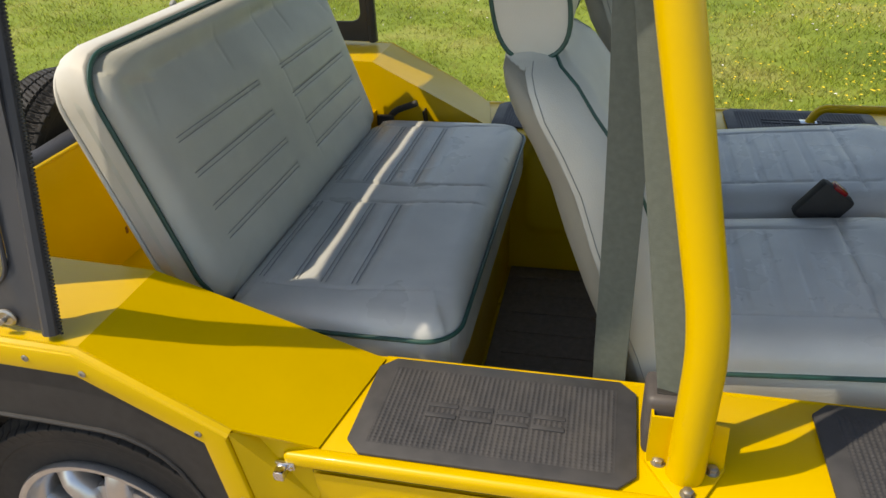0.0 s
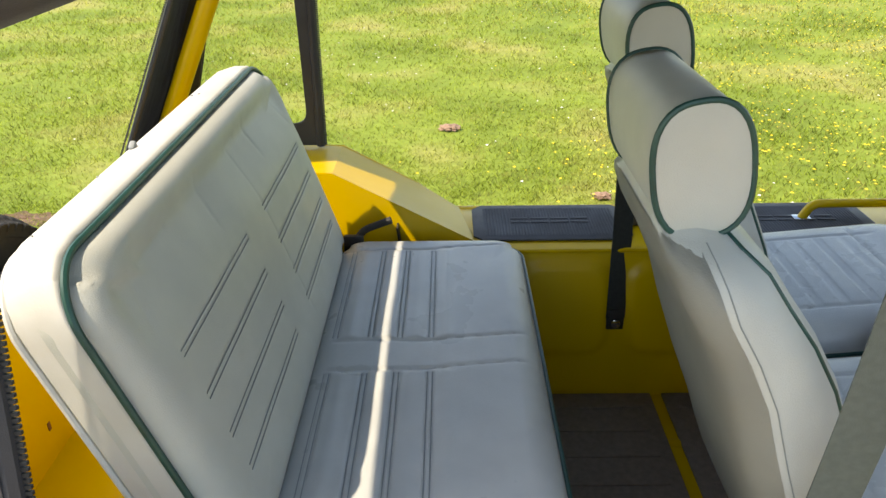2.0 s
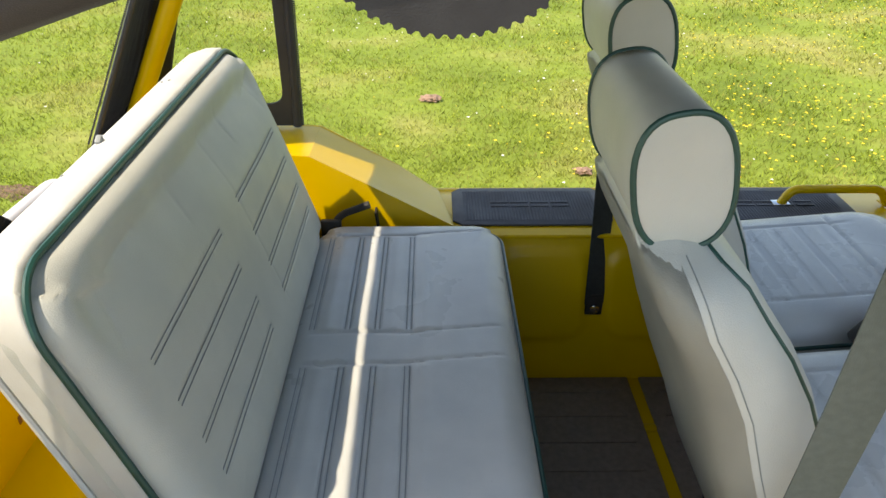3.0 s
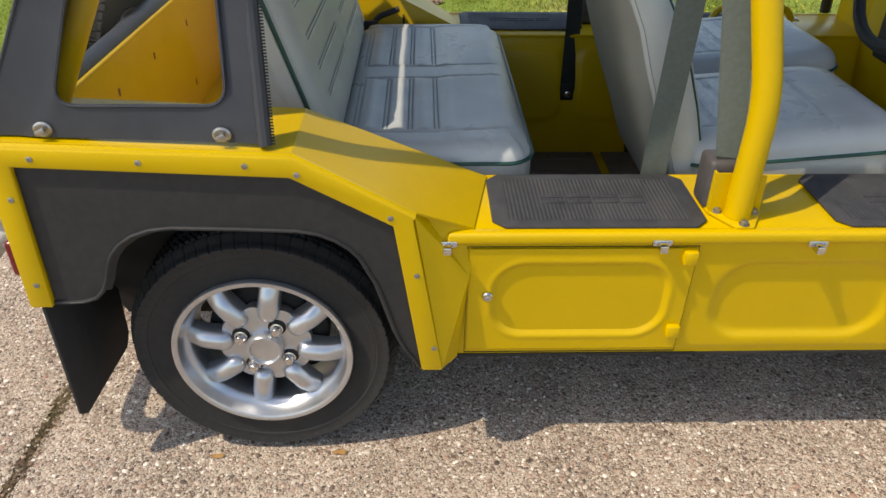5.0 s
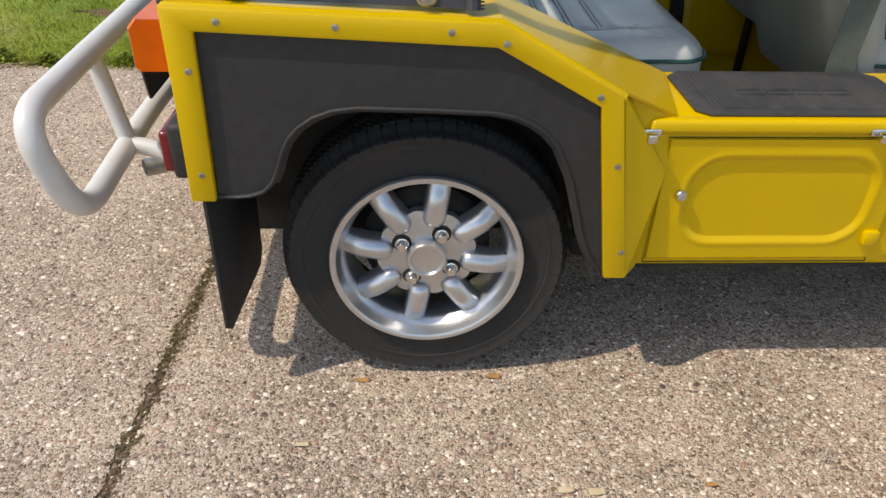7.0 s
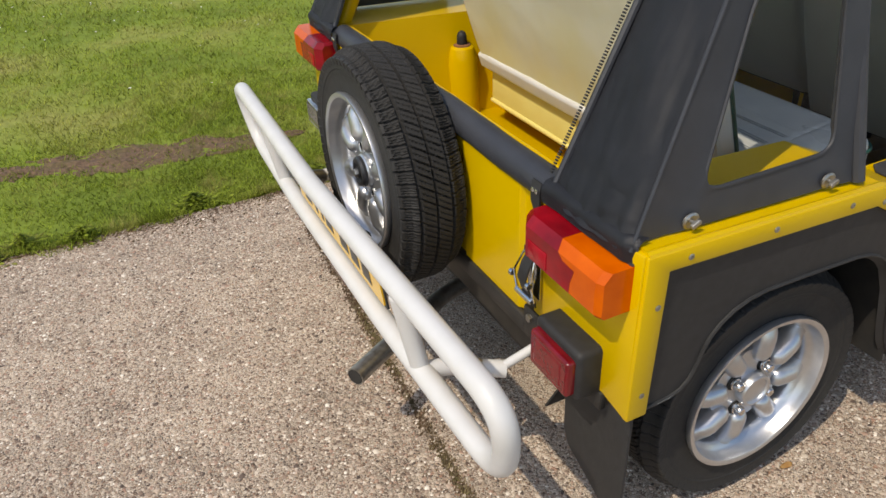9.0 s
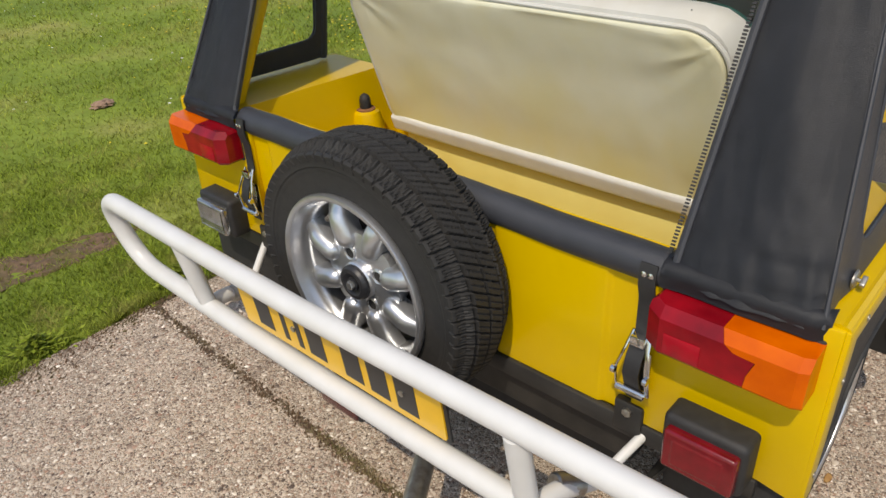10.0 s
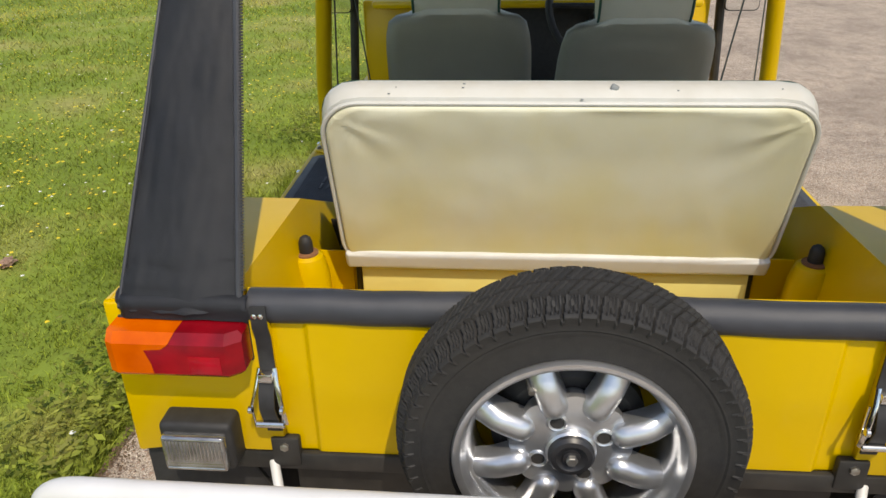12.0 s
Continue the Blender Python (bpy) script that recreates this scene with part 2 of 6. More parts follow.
def concrete_material():
    """Weathered concrete with its aggregate laid bare: pebbles of many tones in sandy cement."""
    m = bpy.data.materials.new("exposed_aggregate_concrete")
    m.use_nodes = True
    n, l = m.node_tree.nodes, m.node_tree.links
    b = n["Principled BSDF"]
    b.inputs["Roughness"].default_value = 0.9
    tc = n.new("ShaderNodeTexCoord")

    def tex(kind, scale, **kw):
        t = n.new(kind)
        t.inputs["Scale"].default_value = scale
        for key, v in kw.items():
            t.inputs[key].default_value = v
        l.new(tc.outputs["Object"], t.inputs["Vector"])
        return t

    def ramp(stops, src):
        r = n.new("ShaderNodeValToRGB")
        e = r.color_ramp.elements
        while len(e) < len(stops):
            e.new(0.5)
        for i, (p, c) in enumerate(stops):
            e[i].position, e[i].color = p, (*c, 1)
        l.new(src, r.inputs["Fac"])
        return r.outputs["Color"]

    def mix(f, a, c, mode="MIX"):
        x = n.new("ShaderNodeMix")
        x.data_type, x.blend_type = "RGBA", mode
        if isinstance(f, float):
            x.inputs["Factor"].default_value = f
        else:
            l.new(f, x.inputs["Factor"])
        l.new(a, x.inputs["A"])
        l.new(c, x.inputs["B"])
        return x.outputs["Result"]

    def step(src, lo, hi):
        r = n.new("ShaderNodeMapRange")
        r.inputs["From Min"].default_value, r.inputs["From Max"].default_value = lo, hi
        l.new(src, r.inputs["Value"])
        return r.outputs["Result"]

    fine = tex("ShaderNodeTexNoise", 330.0, Detail=6.0)
    cement = ramp([(0.37, (0.11, 0.085, 0.066)), (0.46, (0.36, 0.297, 0.236)), (0.60, (0.64, 0.555, 0.465))], fine.outputs["Fac"])
    heights = []
    for scale, seen in ((95.0, 0.46), (190.0, 0.52)):
        v = tex("ShaderNodeTexVoronoi", scale, Randomness=1.0)
        tone = n.new("ShaderNodeSeparateColor")
        l.new(v.outputs["Color"], tone.inputs[0])
        stone = ramp([(0.0, (0.13, 0.085, 0.065)), (0.2, (0.34, 0.25, 0.185)), (0.45, (0.48, 0.385, 0.29)), (0.7, (0.60, 0.52, 0.43)), (0.85, (0.31, 0.18, 0.12)), (0.93, (0.58, 0.49, 0.39)), (1.0, (0.74, 0.66, 0.56))], tone.outputs[0])
        edge = step(v.outputs["Distance"], seen + 0.08, seen - 0.06)
        some = step(tone.outputs[1], 0.35, 0.4)
        k = n.new("ShaderNodeMath")
        k.operation = "MULTIPLY"
        l.new(edge, k.inputs[0])
        l.new(some, k.inputs[1])
        cement = mix(k.outputs[0], cement, stone)
        heights.append(k.outputs[0])
    wide = tex("ShaderNodeTexNoise", 1.3, Detail=6.0)
    stain = ramp([(0.30, (0.76, 0.74, 0.72)), (0.58, (1.06, 1.045, 1.02))], wide.outputs["Fac"])
    mid = tex("ShaderNodeTexNoise", 8.0, Detail=8.0)
    blot = ramp([(0.32, (0.84, 0.81, 0.78)), (0.50, (1.05, 1.02, 1.00)), (0.70, (1.18, 1.15, 1.12))], mid.outputs["Fac"])
    col = mix(1.0, mix(1.0, cement, stain, "MULTIPLY"), blot, "MULTIPLY")
    l.new(col, b.inputs["Base Color"])
    add = n.new("ShaderNodeMath")
    add.operation = "ADD"
    l.new(heights[0], add.inputs[0])
    l.new(heights[1], add.inputs[1])
    add2 = n.new("ShaderNodeMath")
    add2.operation = "ADD"
    l.new(add.outputs[0], add2.inputs[0])
    l.new(fine.outputs["Fac"], add2.inputs[1])
    bp = n.new("ShaderNodeBump")
    bp.inputs["Strength"].default_value, bp.inputs["Distance"].default_value = 0.9, 0.004
    l.new(add2.outputs[0], bp.inputs["Height"])
    l.new(bp.outputs["Normal"], b.inputs["Normal"])
    return m


CONCRETE = concrete_material()


def turf_material(name, blades):
    m = bpy.data.materials.new(name)
    m.use_nodes = True
    n, l = m.node_tree.nodes, m.node_tree.links
    b = n["Principled BSDF"]
    b.inputs["Roughness"].default_value = 0.65 if blades else 0.95
    b.inputs["Specular IOR Level"].default_value = 0.25
    tc = n.new("ShaderNodeTexCoord")
    t, t2 = n.new("ShaderNodeTexNoise"), n.new("ShaderNodeTexNoise")
    t.inputs["Scale"].default_value, t.inputs["Detail"].default_value = 1.1, 5.0
    t2.inputs["Scale"].default_value, t2.inputs["Detail"].default_value = 28.0, 4.0
    for x in (t, t2):
        l.new(tc.outputs["Object"], x.inputs["Vector"])
    r = n.new("ShaderNodeValToRGB")
    e = r.color_ramp.elements
    if blades:
        e[0].color, e[1].color = (0.19, 0.25, 0.028, 1), (0.39, 0.37, 0.10, 1)
        e.new(0.5).color = (0.265, 0.315, 0.04, 1)
    else:
        e[0].color, e[1].color = (0.12, 0.17, 0.022, 1), (0.29, 0.27, 0.085, 1)
        e.new(0.5).color = (0.18, 0.235, 0.032, 1)
    e[0].position, e[-1].position = 0.3, 0.72
    l.new(t.outputs["Fac"], r.inputs["Fac"])
    r2 = n.new("ShaderNodeMapRange")
    r2.inputs["To Min"].default_value, r2.inputs["To Max"].default_value = (0.32, 1.72) if blades else (0.6, 1.4)
    if blades:
        g = n.new("ShaderNodeNewGeometry")
        l.new(g.outputs["Random Per Island"], r2.inputs["Value"])
        b.inputs["Transmission Weight"].default_value = 0.0
        b.inputs["Subsurface Weight"].default_value = 0.0
    else:
        l.new(t2.outputs["Fac"], r2.inputs["Value"])
    v = n.new("ShaderNodeVectorMath")
    v.operation = "SCALE"
    l.new(r.outputs["Color"], v.inputs[0])
    l.new(r2.outputs["Result"], v.inputs["Scale"])
    l.new(v.outputs[0], b.inputs["Base Color"])
    if blades:
        t3, dry, dm = n.new("ShaderNodeTexNoise"), n.new("ShaderNodeMapRange"), n.new("ShaderNodeMix")
        t3.inputs["Scale"].default_value, t3.inputs["Detail"].default_value = 6.5, 7.0
        l.new(tc.outputs["Object"], t3.inputs["Vector"])
        dry.inputs["From Min"].default_value, dry.inputs["From Max"].default_value = 0.50, 0.70
        dry.inputs["To Max"].default_value = 0.75
        l.new(t3.outputs["Fac"], dry.inputs["Value"])
        dm.data_type = "RGBA"
        l.new(dry.outputs["Result"], dm.inputs["Factor"])
        l.new(v.outputs[0], dm.inputs["A"])
        dm.inputs["B"].default_value = (0.44, 0.40, 0.13, 1)
        l.new(dm.outputs["Result"], b.inputs["Base Color"])
        v = dm
        thin, both = n.new("ShaderNodeBsdfTranslucent"), n.new("ShaderNodeMixShader")
        l.new(v.outputs["Result"], thin.inputs["Color"])
        both.inputs[0].default_value = 0.5
        l.new(b.outputs[0], both.inputs[1])
        l.new(thin.outputs[0], both.inputs[2])
        l.new(both.outputs[0], n["Material Output"].inputs[0])
    return m


TURF, BLADES = turf_material("turf", False), turf_material("grass_blades", True)


# ---------------------------------------------------------------- building helpers
def thing(name, loc, label, category, group="", kind=""):
    ob = new(name)
    ob.location = loc
    ob.empty_display_size = 0.05
    return tagged(ob, label, category, group, kind)


def place_of(ob):
    p = Vector((0, 0, 0))
    while ob:
        p = p + ob.location
        ob = ob.parent
    return p


def part(name, bm, material, parent=None, label="", smooth=True, angle=35):
    """Links a bmesh, given in world metres, as one mesh under its parent."""
    bmesh.ops.recalc_face_normals(bm, faces=bm.faces)
    me = bpy.data.meshes.new(name)
    off = place_of(parent) if parent else Vector((0, 0, 0))
    if parent:
        bmesh.ops.translate(bm, verts=bm.verts, vec=-off)
    for f in bm.faces:
        f.smooth = smooth
    bm.to_mesh(me)
    bm.free()
    if smooth:
        me.set_sharp_from_angle(angle=radians(angle))
    me.materials.append(material)
    ob = new(name, me)
    if parent:
        ob.parent = parent
    if label:
        tagged(ob, label)
    return ob


def box(x0, x1, y0, y1, z0, z1, bevel=0.0, seg=2, bm=None, m=None):
    """A box between two corners, with rounded edges, turned by m about its own centre."""
    own = bmesh.new()
    c = Vector(((x0 + x1) / 2, (y0 + y1) / 2, (z0 + z1) / 2))
    bmesh.ops.create_cube(own, size=1.0, matrix=Matrix.Diagonal((abs(x1 - x0), abs(y1 - y0), abs(z1 - z0), 1)))
    if bevel:
        bmesh.ops.bevel(own, geom=own.edges[:], offset=bevel, segments=seg, profile=0.5, affect="EDGES")
    bmesh.ops.transform(own, verts=own.verts, matrix=Matrix.Translation(c) @ (m or Matrix()))
    return join(bm, own)


def join(bm, own):
    if bm is None:
        return own
    me = bpy.data.meshes.new("joined")
    own.to_mesh(me)
    own.free()
    bm.from_mesh(me)
    bpy.data.meshes.remove(me)
    return bm


def smooth_path(points, radius, steps=6):
    """A polyline with its corners turned into arcs."""
    pts = [Vector(p) for p in points]
    out = [pts[0]]
    for a, b, c in zip(pts, pts[1:], pts[2:]):
        u, v = (a - b), (c - b)
        r = min(radius, u.length * 0.49, v.length * 0.49)
        p, q = b + u.normalized() * r, b + v.normalized() * r
        for i in range(steps + 1):
            t = i / steps
            out.append(p * (1 - t) ** 2 + b * 2 * t * (1 - t) + q * t * t)
    out.append(pts[-1])
    return out


def tube(points, radius, n=12, closed=False, bend=0.0, bm=None, flat=1.0, up=None):
    """A tube along a polyline; flat < 1 squashes it across."""
    pts = smooth_path(points, bend) if bend else [Vector(p) for p in points]
    own = bmesh.new()
    rings = []
    ref = Vector(up) if up else Vector((0.13, 0.21, 0.97))
    for i, p in enumerate(pts):
        if closed:
            d = (pts[(i + 1) % len(pts)] - pts[i - 1]).normalized()
        else:
            d = (pts[min(i + 1, len(pts) - 1)] - pts[max(i - 1, 0)]).normalized()
        side = d.cross(ref)
        side = side.normalized() if side.length > 1e-3 else Vector((1, 0, 0))
        over = side.cross(d).normalized()
        ref = over
        rings.append([own.verts.new(p + (side * math.cos(2 * math.pi * k / n) + over * flat * math.sin(2 * math.pi * k / n)) * radius) for k in range(n)])
    pairs = list(zip(rings, rings[1:])) + ([(rings[-1], rings[0])] if closed else [])
    for a, b in pairs:
        for k in range(n):
            own.faces.new((a[k], a[(k + 1) % n], b[(k + 1) % n], b[k]))
    if not closed:
        own.faces.new(rings[0][::-1])
        own.faces.new(rings[-1])
    return join(bm, own)


def lathe(profile, m, n=48, bm=None, closed=False, wobble=None):
    """Turns (radius, height) pairs about local z, laid out by m."""
    own = bmesh.new()
    rings = []
    for j, (r, h) in enumerate(profile):
        if r < 1e-6:
            rings.append([own.verts.new(m @ Vector((0, 0, h)))] * n)
        else:
            ring = []
            for k in range(n):
                a = 2 * math.pi * k / n
                rr = r + (wobble(j, k) if wobble else 0.0)
                ring.append(own.verts.new(m @ Vector((rr * math.cos(a), rr * math.sin(a), h))))
            rings.append(ring)
    for a, b in list(zip(rings, rings[1:])) + ([(rings[-1], rings[0])] if closed else []):
        for k in range(n):
            q = [a[k], a[(k + 1) % n], b[(k + 1) % n], b[k]]
            q = [v for i, v in enumerate(q) if v not in q[:i]]
            if len(q) > 2:
                own.faces.new(q)
    return join(bm, own)


def cyl(a, b, r, n=16, bevel=0.0, bm=None):
    a, b = Vector(a), Vector(b)
    h = (b - a).length
    m = Matrix.Translation(a) @ (b - a).to_track_quat("Z", "Y").to_matrix().to_4x4()
    e = min(bevel, r * 0.9, h / 2) if bevel else 0
    prof = [(0, 0), (r - e, 0)] + ([(r, e), (r, h - e)] if e else [(r, 0), (r, h)][1:]) + [(r - e, h), (0, h)]
    if not e:
        prof = [(0, 0), (r, 0), (r, h), (0, h)]
    return lathe(prof, m, n, bm)


def prism(outline, depth, m, bevel=0.0, bm=None, seg=2):
    """A flat outline in local x, y pushed out along local z by depth, laid out by m."""
    own = bmesh.new()
    f = own.faces.new([own.verts.new((x, y, 0)) for x, y in outline])
    ex = bmesh.ops.extrude_face_region(own, geom=[f])
    bmesh.ops.translate(own, verts=[v for v in ex["geom"] if isinstance(v, bmesh.types.BMVert)], vec=(0, 0, depth))
    if bevel:
        bmesh.ops.bevel(own, geom=own.edges[:], offset=bevel, segments=seg, profile=0.5, affect="EDGES")
    bmesh.ops.transform(own, verts=own.verts, matrix=m)
    return join(bm, own)


def plate_ring(outer, inner, m, depth, bm=None):
    """A sheet between two outlines with the same number of corners."""
    own = bmesh.new()
    k = len(outer)
    rows = []
    for z in (0, depth):
        rows.append(([own.verts.new((x, y, z)) for x, y in outer], [own.verts.new((x, y, z)) for x, y in inner]))
    (o0, i0), (o1, i1) = rows
    for a in range(k):
        b = (a + 1) % k
        own.faces.new((o0[a], o0[b], i0[b], i0[a]))
        own.faces.new((o1[a], o1[b], i1[b], i1[a]))
        own.faces.new((o0[a], o0[b], o1[b], o1[a]))
        own.faces.new((i0[a], i0[b], i1[b], i1[a]))
    bmesh.ops.transform(own, verts=own.verts, matrix=m)
    return join(bm, own)


def hull_sheet(polys, thick, bm=None):
    """Flat sheets from lists of corners in space, given a thickness along their normals."""
    own = bmesh.new()
    cache = {}
    for poly in polys:
        vs = []
        for p in poly:
            key = tuple(round(c, 4) for c in p)
            if key not in cache:
                cache[key] = own.verts.new(p)
            vs.append(cache[key])
        own.faces.new(vs)
    bmesh.ops.recalc_face_normals(own, faces=own.faces)
    ex = bmesh.ops.solidify(own, geom=own.faces[:], thickness=thick)
    return join(bm, own)


def round_rect(hx, hy, r, n=6):
    out = []
    for cx, cy, a0 in ((hx - r, hy - r, 0), (-hx + r, hy - r, 90), (-hx + r, -hy + r, 180), (hx - r, -hy + r, 270)):
        for i in range(n + 1):
            a = radians(a0 + 90 * i / n)
            out.append((cx + r * math.cos(a), cy + r * math.sin(a)))
    return out


def pad(hx, hy, thick, rc, re, m, relief=None, nu=60, nv=60, bottom=True, bm=None, side_bulge=0.0):
    """An upholstered slab: rounded corners rc, rounded top edge re, top relief(x, y) in metres, base at local z 0."""
    own = bmesh.new()

    def steps(k, h):
        e = min(re / h, 0.5)
        core = np.linspace(-1 + e, 1 - e, k)
        edge = np.array([0, 0.06, 0.16, 0.32, 0.55, 0.78]) * e
        return np.r_[-1 + edge, core, (1 - edge)[::-1]]

    us, vs = steps(nu, hx), steps(nv, hy)
    small = min(hx, hy)

    def spot(a, b):
        mm = max(abs(a), abs(b))
        if mm < 1e-9:
            return 0.0, 0.0, small
        x, y = a / mm * hx, b / mm * hy
        s, t = (abs(x) - hx + rc) / rc, (abs(y) - hy + rc) / rc
        if s > 0 and t > 0:
            k = math.hypot(s, t)
            x = math.copysign(hx - rc + rc * s / k, x)
            y = math.copysign(hy - rc + rc * t / k, y)
        return x * mm, y * mm, min((1 - abs(a)) * hx, (1 - abs(b)) * hy)

    grid = []
    for a in us:
        row = []
        for b in vs:
            x, y, d = spot(a, b)
            fall = re - math.sqrt(max(re * re - (re - min(d, re)) ** 2, 0))
            z = thick - fall + (relief(x, y) * ss(re * 0.4, re * 1.5, d) if relief else 0.0)
            row.append(own.verts.new((x, y, z)))
        grid.append(row)
    for i in range(len(us) - 1):
        for j in range(len(vs) - 1):
            own.faces.new((grid[i][j], grid[i + 1][j], grid[i + 1][j + 1], grid[i][j + 1]))
    rim = [grid[i][0] for i in range(len(us))] + [grid[-1][j] for j in range(1, len(vs))]
    rim += [grid[i][-1] for i in range(len(us) - 2, -1, -1)] + [grid[0][j] for j in range(len(vs) - 2, 0, -1)]
    last = rim
    for f in (0.66, 0.33, 0.08, 0.0):
        k = 1.0 + side_bulge * math.sin(math.pi * (1 - f)) - (0.012 / small if f == 0 else 0)
        ring = [own.verts.new((v.co.x * k, v.co.y * k, (thick - re) * f)) for v in rim]
        for a in range(len(rim)):
            b = (a + 1) % len(rim)
            own.faces.new((last[a], last[b], ring[b], ring[a]))
        last = ring
    if bottom:
        own.faces.new(last)
    bmesh.ops.transform(own, verts=own.verts, matrix=m)
    return join(bm, own)


def relief_sheet(x0, x1, z0, z1, nx, nz, fn, m, bm=None):
    """A sheet in local x, y with height fn(x, y) along local z."""
    own = bmesh.new()
    xs, zs = np.linspace(x0, x1, nx), np.linspace(z0, z1, nz)
    g = [[own.verts.new(m @ Vector((x, z, fn(x, z)))) for z in zs] for x in xs]
    for i in range(nx - 1):
        for j in range(nz - 1):
            own.faces.new((g[i][j], g[i + 1][j], g[i + 1][j + 1], g[i][j + 1]))
    return join(bm, own)


def ss(a, b, x):
    t = max(0.0, min(1.0, (x - a) / (b - a)))
    return t * t * (3 - 2 * t)


def rr_dist(x, y, cx, cy, hx, hy, r):
    """Signed distance from a rounded rectangle's edge, less than 0 inside."""
    dx, dy = abs(x - cx) - hx + r, abs(y - cy) - hy + r
    return math.hypot(max(dx, 0), max(dy, 0)) + min(max(dx, dy), 0) - r


def side_plane(y, s=-1):
    """Local x, y, z to world x, z and outwards on one flank of the car."""
    return Matrix(((1, 0, 0, 0), (0, 0, s, y * 1.0), (0, 1, 0, 0), (0, 0, 0, 1)))


def rear_plane(x):
    """Local x, y, z to world y, z and backwards."""
    return Matrix(((0, 0, -1, x), (1, 0, 0, 0), (0, 1, 0, 0), (0, 0, 0, 1)))


# ---------------------------------------------------------------- ground
def jag(points, step, amp, seed):
    """Breaks straight edges into short uneven ones."""
    rnd = random.Random(seed)
    out = []
    for (x0, y0, rough), (x1, y1, _) in zip(points, points[1:] + points[:1]):
        k = max(1, int(math.hypot(x1 - x0, y1 - y0) / step)) if rough else 1
        for i in range(k):
            t = i / k
            j = rough and i > 0
            out.append((x0 + (x1 - x0) * t + (rnd.uniform(-amp, amp) if j else 0), y0 + (y1 - y0) * t + (rnd.uniform(-amp, amp) if j else 0)))
    return out


def build_ground():
    bm = bmesh.new()
    bmesh.ops.create_grid(bm, x_segments=1, y_segments=1, size=1500, matrix=Matrix.Translation((0, 0, -0.02)))
    tagged(part("ground", bm, TURF), "wide mown green lawn beside the drive", "lawn", kind="structure")
    bm = prism([(-14, -14), (30, -14), (30, 1.06), (-14, 1.06)], 0.03, Matrix.Translation((0, 0, -0.0335)))
    base = tagged(part("pavement", bm, JOINT), "weathered concrete drive with its pebble aggregate laid bare", "drive", kind="structure")
    edge = lambda y, d: -0.474 + 0.042 * y + d  # noqa: E731
    slab = Matrix.Translation((0, 0, -0.1))
    rear = jag([(-14, -14, 0), (edge(-14, -0.011), -14, 0), (edge(-2.5, -0.011), -2.5, 1), (edge(1.07, -0.011), 1.07, 1), (-2.6, 1.10, 1), (-14, 1.12, 0)], 0.028, 0.0075, 3)
    front = jag([(edge(-14, 0.010), -14, 0), (30, -14, 0), (30, 1.05, 0), (3.5, 1.05, 1), (edge(1.05, 0.010), 1.05, 1), (edge(-2.5, 0.010), -2.5, 0)], 0.028, 0.0075, 4)
    for outline in (rear, front):
        part("concrete_slab", prism(outline, 0.1, slab), CONCRETE, base, smooth=False)


build_ground()


# ---------------------------------------------------------------- the car's body
CAR = thing("car", (0.9, 0, 0), "small bright yellow open utility car parked on the concrete drive", "car")


